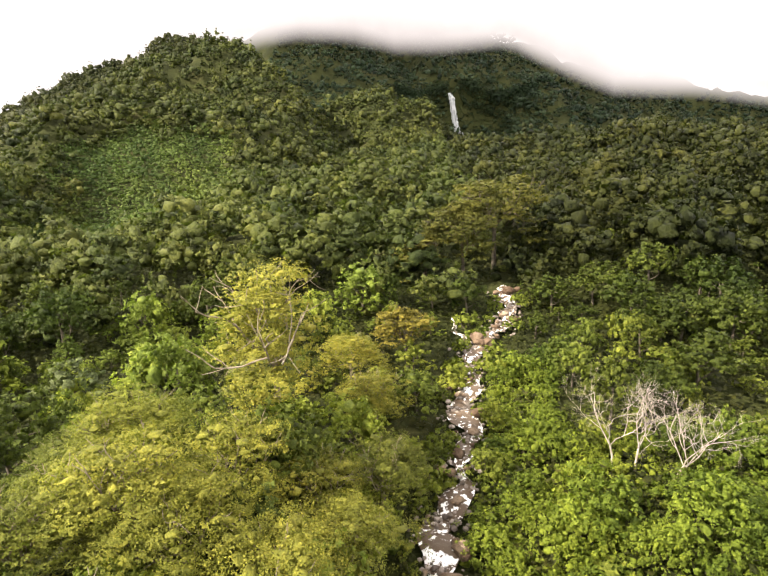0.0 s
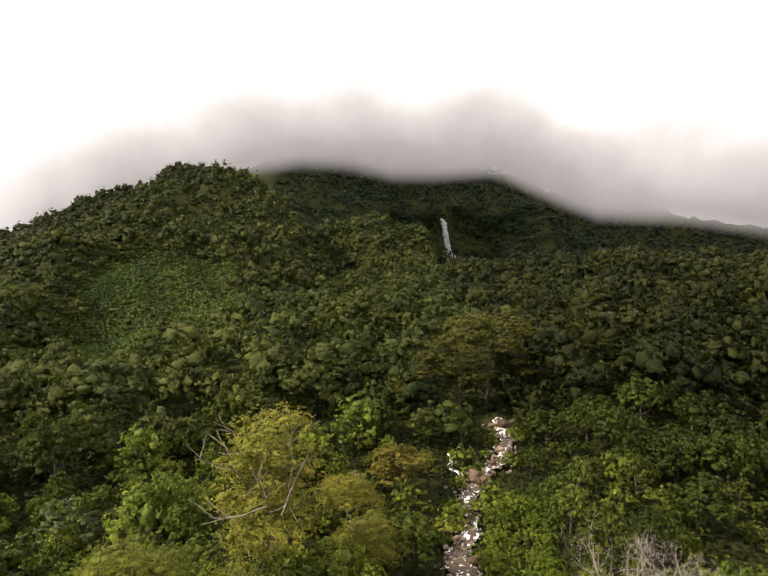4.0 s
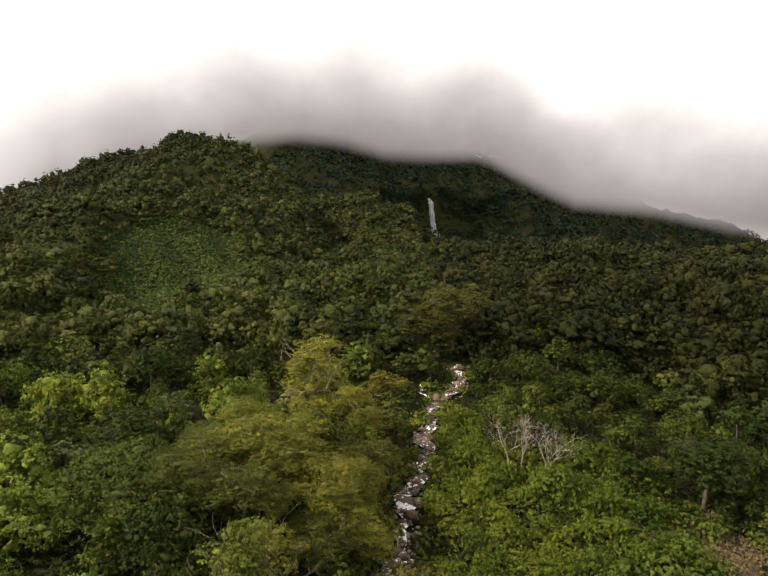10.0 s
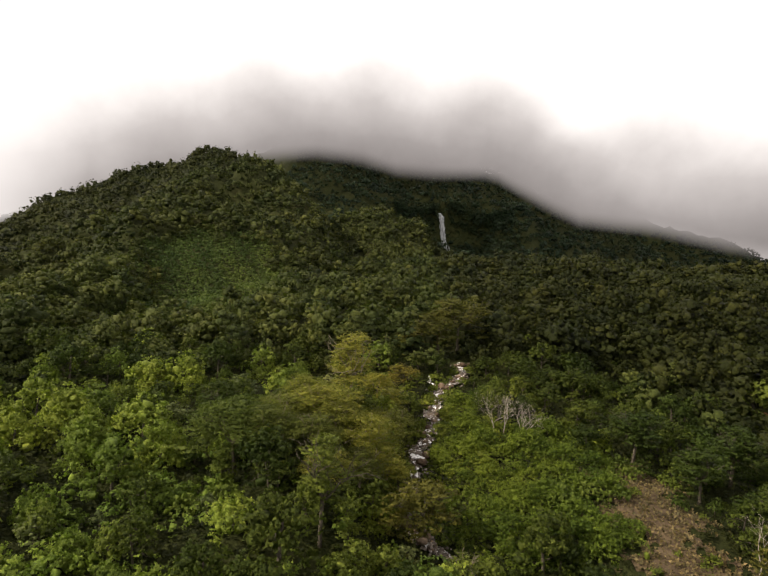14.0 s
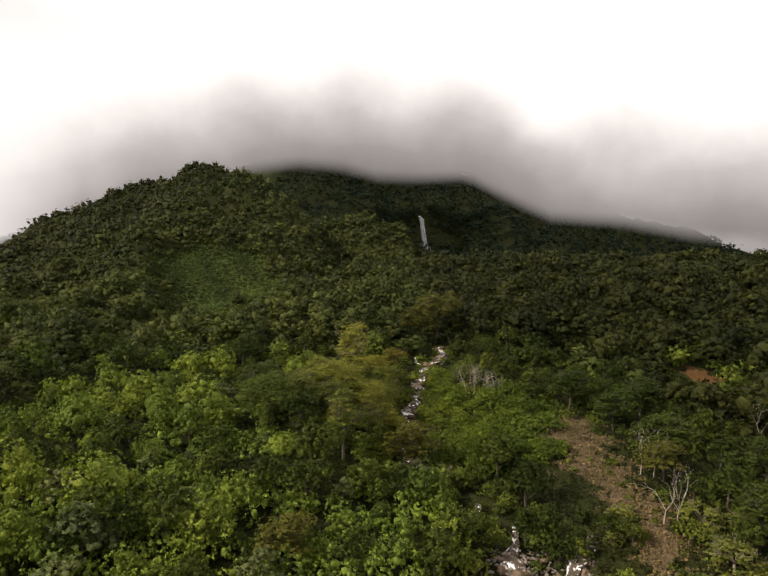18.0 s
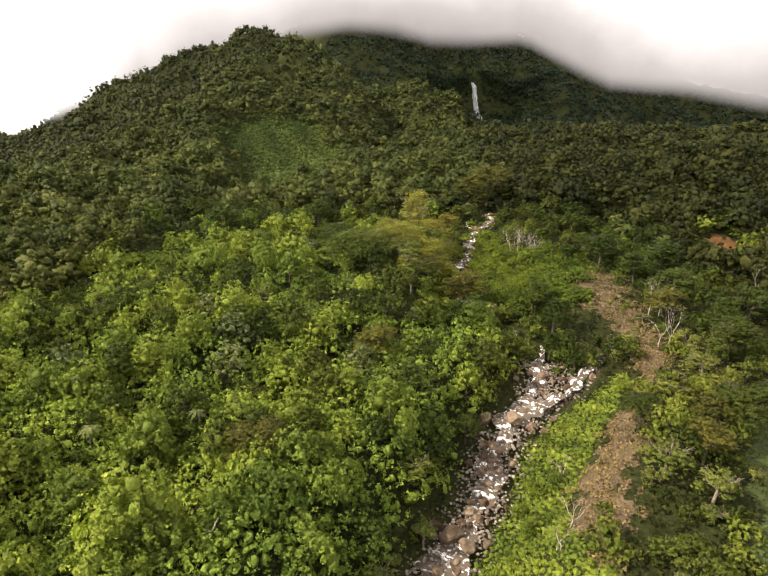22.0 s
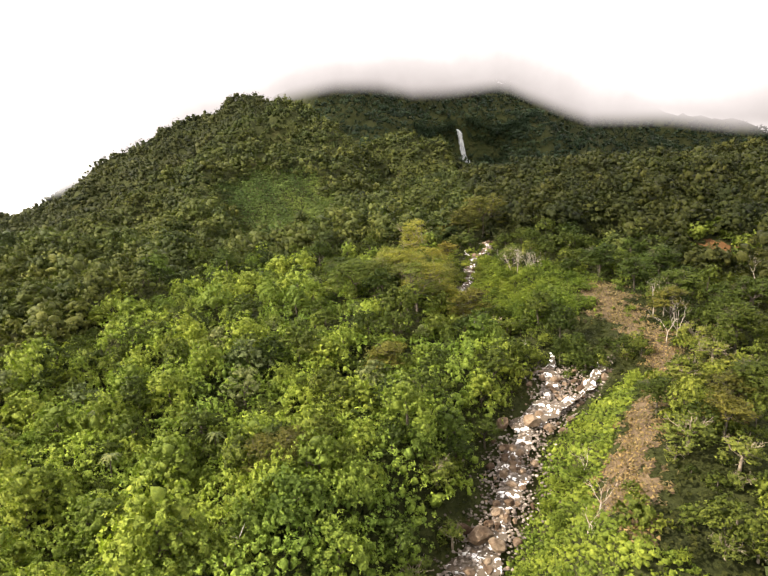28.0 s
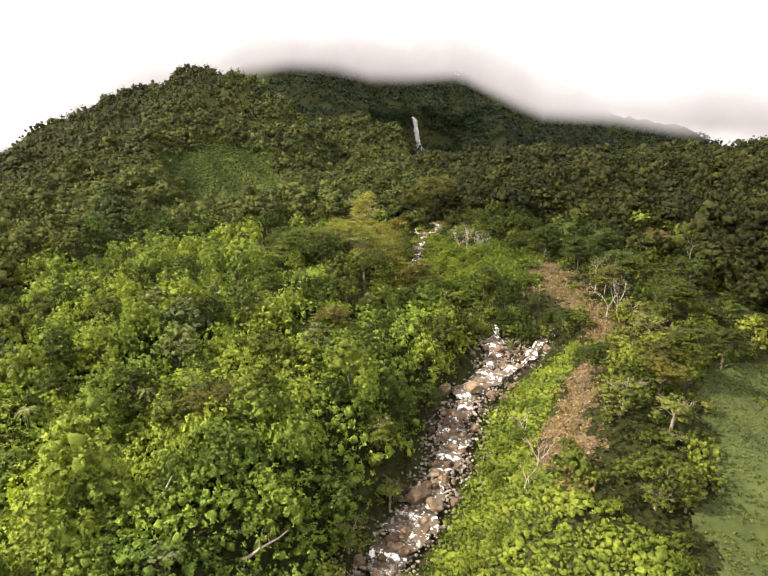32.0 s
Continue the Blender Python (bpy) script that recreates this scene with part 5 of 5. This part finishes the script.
def ribbon(name, line, width, label, steps=True, lift=0.0, water=None):
    """A winding band of water along rows of east, north, height."""
    line = np.array(line, float)
    s = np.concatenate([[0], np.cumsum(np.linalg.norm(np.diff(line[:, :2], axis=0), axis=1))])
    t = np.arange(0, s[-1], 0.35)
    E, N, Z = (np.interp(t, s, line[:, i]) for i in range(3))
    k = np.ones(9) / 9
    E, N = (np.convolve(np.pad(v, 4, mode="edge"), k, mode="valid") for v in (E, N))
    E = E + 0.5 * np.sin(t * 0.55) + 0.3 * np.sin(t * 1.3)
    dE, dN = np.gradient(E), np.gradient(N)
    size = np.hypot(dE, dN)
    W = width * np.interp(N, [-92, -80, -74, -66, -38, -26, -18, 8, 14, 40, 75, 90], [1.5, 1.9, 1.6, 1.1, 1.45, 0.8, 0.4, 0.25, 0.6, 0.72, 0.72, 0.5]) * (0.75 + 0.3 * np.sin(t * 0.31 + 1) + 0.2 * np.sin(t * 0.83))
    if steps:
        Z = stepped(Z, 0.9) + 0.3
    cols = np.linspace(-1, 1, 9)
    r = np.random.default_rng(12)
    X = E[:, None] + (dN / size)[:, None] * cols * W[:, None]
    Y = N[:, None] - (dE / size)[:, None] * cols * W[:, None]
    H = Z[:, None] + lift + 0 * cols - 0.25 * np.abs(cols) ** 3 + r.normal(size=X.shape) * 0.012
    n = len(t)
    idx = np.arange(n * 9).reshape(n, 9)
    faces = np.stack([idx[:-1, :-1], idx[:-1, 1:], idx[1:, 1:], idx[1:, :-1]], -1).reshape(-1, 4)
    me = mesh_of(name, np.stack([X, Y, H], -1).reshape(-1, 3), faces, water or WATER)
    return tagged(new(name, me), label, "stream", kind="structure")


main_line = [(e, n, z - 0.15) for n, e, z in STREAM if -140 < n < 130]
ribbon("water_main", [p for p in main_line if p[1] < -19] + [(21.5, -12.5, 21.6)], 2.3, "brown rushing mountain stream with white rapids")
ribbon("water_middle", [(14.5, -7, 23.6), (13.2, -10.5, 23.0), (12.6, -14, 22.4)], 1.8, "short white cascade among the trees")
ribbon("water_valley", [p for p in main_line if p[1] > 8], 2.3, "narrow brown stream with white rapids", water=VALLEY_WATER)
ribbon("water_side", SIDE_ARM, 1.4, "white side channel between boulders")
ribbon("water_upper", [(11.7, 87, 31.7), (10.6, 93, 32.4), (9.4, 101, 33.4)], 1.2, "small white cascade joining the stream")


def boulder_mesh(seed):
    r = np.random.default_rng(seed)
    bm = bmesh.new()
    bmesh.ops.create_icosphere(bm, subdivisions=2, radius=1.0)
    cuts = [Vector(r.normal(size=3)).normalized() for _ in range(7)]
    for v in bm.verts:
        for c in cuts:
            over = v.co.dot(c) - 0.68
            if over > 0:
                v.co -= c * over * 0.9
        v.co += v.co * noise.noise(v.co * 1.6 + Vector((seed, 0, 0))) * 0.22
        v.co.z *= 0.72
    me = bpy.data.meshes.new("boulder")
    bm.to_mesh(me)
    bm.free()
    me.materials.append(ROCK)
    me.update()
    return me


ROCKS = [boulder_mesh(i) for i in range(8)]


def boulder(x, y, z, size, r, label="grey-brown boulder lying in the stream bed"):
    ob = new("boulder", ROCKS[int(r.integers(0, 8))])
    ob.matrix_basis = pose(x, y, z, r.uniform(-20, 20), r.uniform(-20, 20), r.uniform(0, 360)) @ Matrix.Diagonal((size * r.uniform(0.8, 1.3), size * r.uniform(0.8, 1.2), size, 1))
    return tagged(ob, label, "boulder", "stream boulders")


r_rock = np.random.default_rng(15)
boulder(-6.0, -71.5, 8.6, 2.3, r_rock, "large pale rounded boulder in the stream")
boulder(-8.5, -69.5, 8.8, 1.3, r_rock, "pale boulder beside the large one")
boulder(-3.2, -73.5, 8.2, 1.5, r_rock, "pale boulder at the foot of the rapids")
boulder(9.5, -43.0, 16.6, 2.2, r_rock, "large red-brown boulder splitting the stream")
boulder(3.0, -42.5, 15.8, 1.8, r_rock, "red-brown boulder on the stream bank")
spans = [(-94, -70, 5.5, 60), (-70, -48, 5.2, 66), (-48, -22, 6.8, 60), (10, 50, 2.4, 36), (50, 116, 2.6, 44)]
for y0, y1, half, many in spans:
    for _ in range(many):
        y = r_rock.uniform(y0, y1)
        off = np.clip(r_rock.normal() * 0.55, -1.1, 1.1) * half
        x = float(stream_x(y)) + off + (2.6 if -46 < y < -24 else 0)
        size = 0.28 + r_rock.random() ** 2.4 * (1.0 if y0 < 0 else 1.05)
        boulder(x, y, max(float(land(x, y)), float(stream_z(y)) - 0.35) + size * (0.2 if y0 < 0 else 0.5), size, r_rock)
for _ in range(26):
    y = r_rock.uniform(-39, -18)
    x = float(np.interp(y, [p[1] for p in SIDE_ARM], [p[0] for p in SIDE_ARM])) + r_rock.normal() * 1.7
    size = 0.35 + r_rock.random() ** 2 * 0.9
    boulder(x, y, float(land(x, y)) + size * 0.2, size, r_rock)


def stones():
    r = np.random.default_rng(16)
    n = 3400
    y = np.concatenate([r.uniform(-98, -20, n), r.uniform(8, 116, n // 3)])
    x = stream_x(y) + r.normal(size=len(y)) * np.where(y < 0, 3.5, 1.5) + 2.6 * ((y < -24) & (y > -46))
    z = np.maximum(land(x, y), stream_z(y) - 0.3)
    ys = r.uniform(-39, -17, 420)
    xs = np.interp(ys, [p[1] for p in SIDE_ARM], [p[0] for p in SIDE_ARM]) + r.normal(size=420) * 1.6
    x, y, z = np.concatenate([x, xs]), np.concatenate([y, ys]), np.concatenate([z, land(xs, ys)])
    L = r.uniform(0.15, 0.5, (len(y), 1)) * np.array([1, 1, 0.7])
    v, f = cores(np.stack([x, y, z + 0.05], -1), L, r, (ROUND, ROUND_F))
    tagged(new("stones", mesh_of("stones", v, f, STONES, flat=True)), "grey and tan stones strewn over the stream bed", "stones", kind="stuff")


def stone_material():
    m, nt = nodes_of("stones")
    geo = nt.nodes.new("ShaderNodeNewGeometry")
    col = ramp(nt, geo.outputs["Random Per Island"], [(0.0, (0.05, 0.036, 0.026)), (0.5, (0.12, 0.095, 0.074)), (1.0, (0.26, 0.22, 0.185))])
    b = add(nt, "ShaderNodeBsdfPrincipled", Roughness=0.8)
    nt.links.new(col, b.inputs["Base Color"])
    out = nt.nodes.new("ShaderNodeOutputMaterial")
    nt.links.new(b.outputs[0], out.inputs["Surface"])
    return m


STONES = stone_material()
stones()


def fall_material():
    m, nt = nodes_of("falling_water")
    tc = nt.nodes.new("ShaderNodeTexCoord")
    mp = nt.nodes.new("ShaderNodeMapping")
    mp.inputs["Scale"].default_value = (0.9, 0.9, 0.06)
    nt.links.new(tc.outputs["Object"], mp.inputs["Vector"])
    n = add(nt, "ShaderNodeTexNoise", Scale=1.0, Detail=5.0)
    nt.links.new(mp.outputs[0], n.inputs["Vector"])
    col = ramp(nt, n.outputs["Fac"], [(0.35, (0.14, 0.15, 0.15)), (0.62, (0.45, 0.46, 0.46))])
    b = add(nt, "ShaderNodeBsdfPrincipled", Roughness=0.6)
    nt.links.new(col, b.inputs["Base Color"])
    out = nt.nodes.new("ShaderNodeOutputMaterial")
    nt.links.new(b.outputs[0], out.inputs["Surface"])
    return m


FALL = fall_material()


def fall(name, rows, parent=None):
    """A hanging sheet of water: rows of east, north, height, half width."""
    r = np.random.default_rng(17)
    rows = np.array(rows, float)
    t = np.linspace(0, len(rows) - 1, 50)
    E, N, Z, W = (np.interp(t, np.arange(len(rows)), rows[:, i]) for i in range(4))
    W = W * r.uniform(0.8, 1.2, 50)
    cols = np.linspace(-1, 1, 9)
    X = E[:, None] + cols * W[:, None]
    Y = N[:, None] - (1 - cols**2) * W[:, None] * 0.5 + r.normal(size=(50, 9)) * 0.25
    H = Z[:, None] + 0 * cols
    idx = np.arange(450).reshape(50, 9)
    faces = np.stack([idx[:-1, :-1], idx[:-1, 1:], idx[1:, 1:], idx[1:, :-1]], -1).reshape(-1, 4)
    ob = new(name, mesh_of(name, np.stack([X, Y, H], -1).reshape(-1, 3), faces, FALL))
    ob.parent = parent
    return ob


fall_top = new("waterfall")
tagged(fall_top, "tall thin white waterfall dropping over a jungle cliff", "waterfall")
fall("main_fall", [(63, 703, 121, 1.5), (66, 700, 116, 3.2), (68, 699, 100, 3.2), (70.5, 697, 85, 3.4), (74, 694, 69, 3.8)], fall_top)
fall("side_fall", [(78, 694, 76, 0.7), (79.5, 692, 70, 0.9), (81, 690, 62, 1.0)], fall_top)
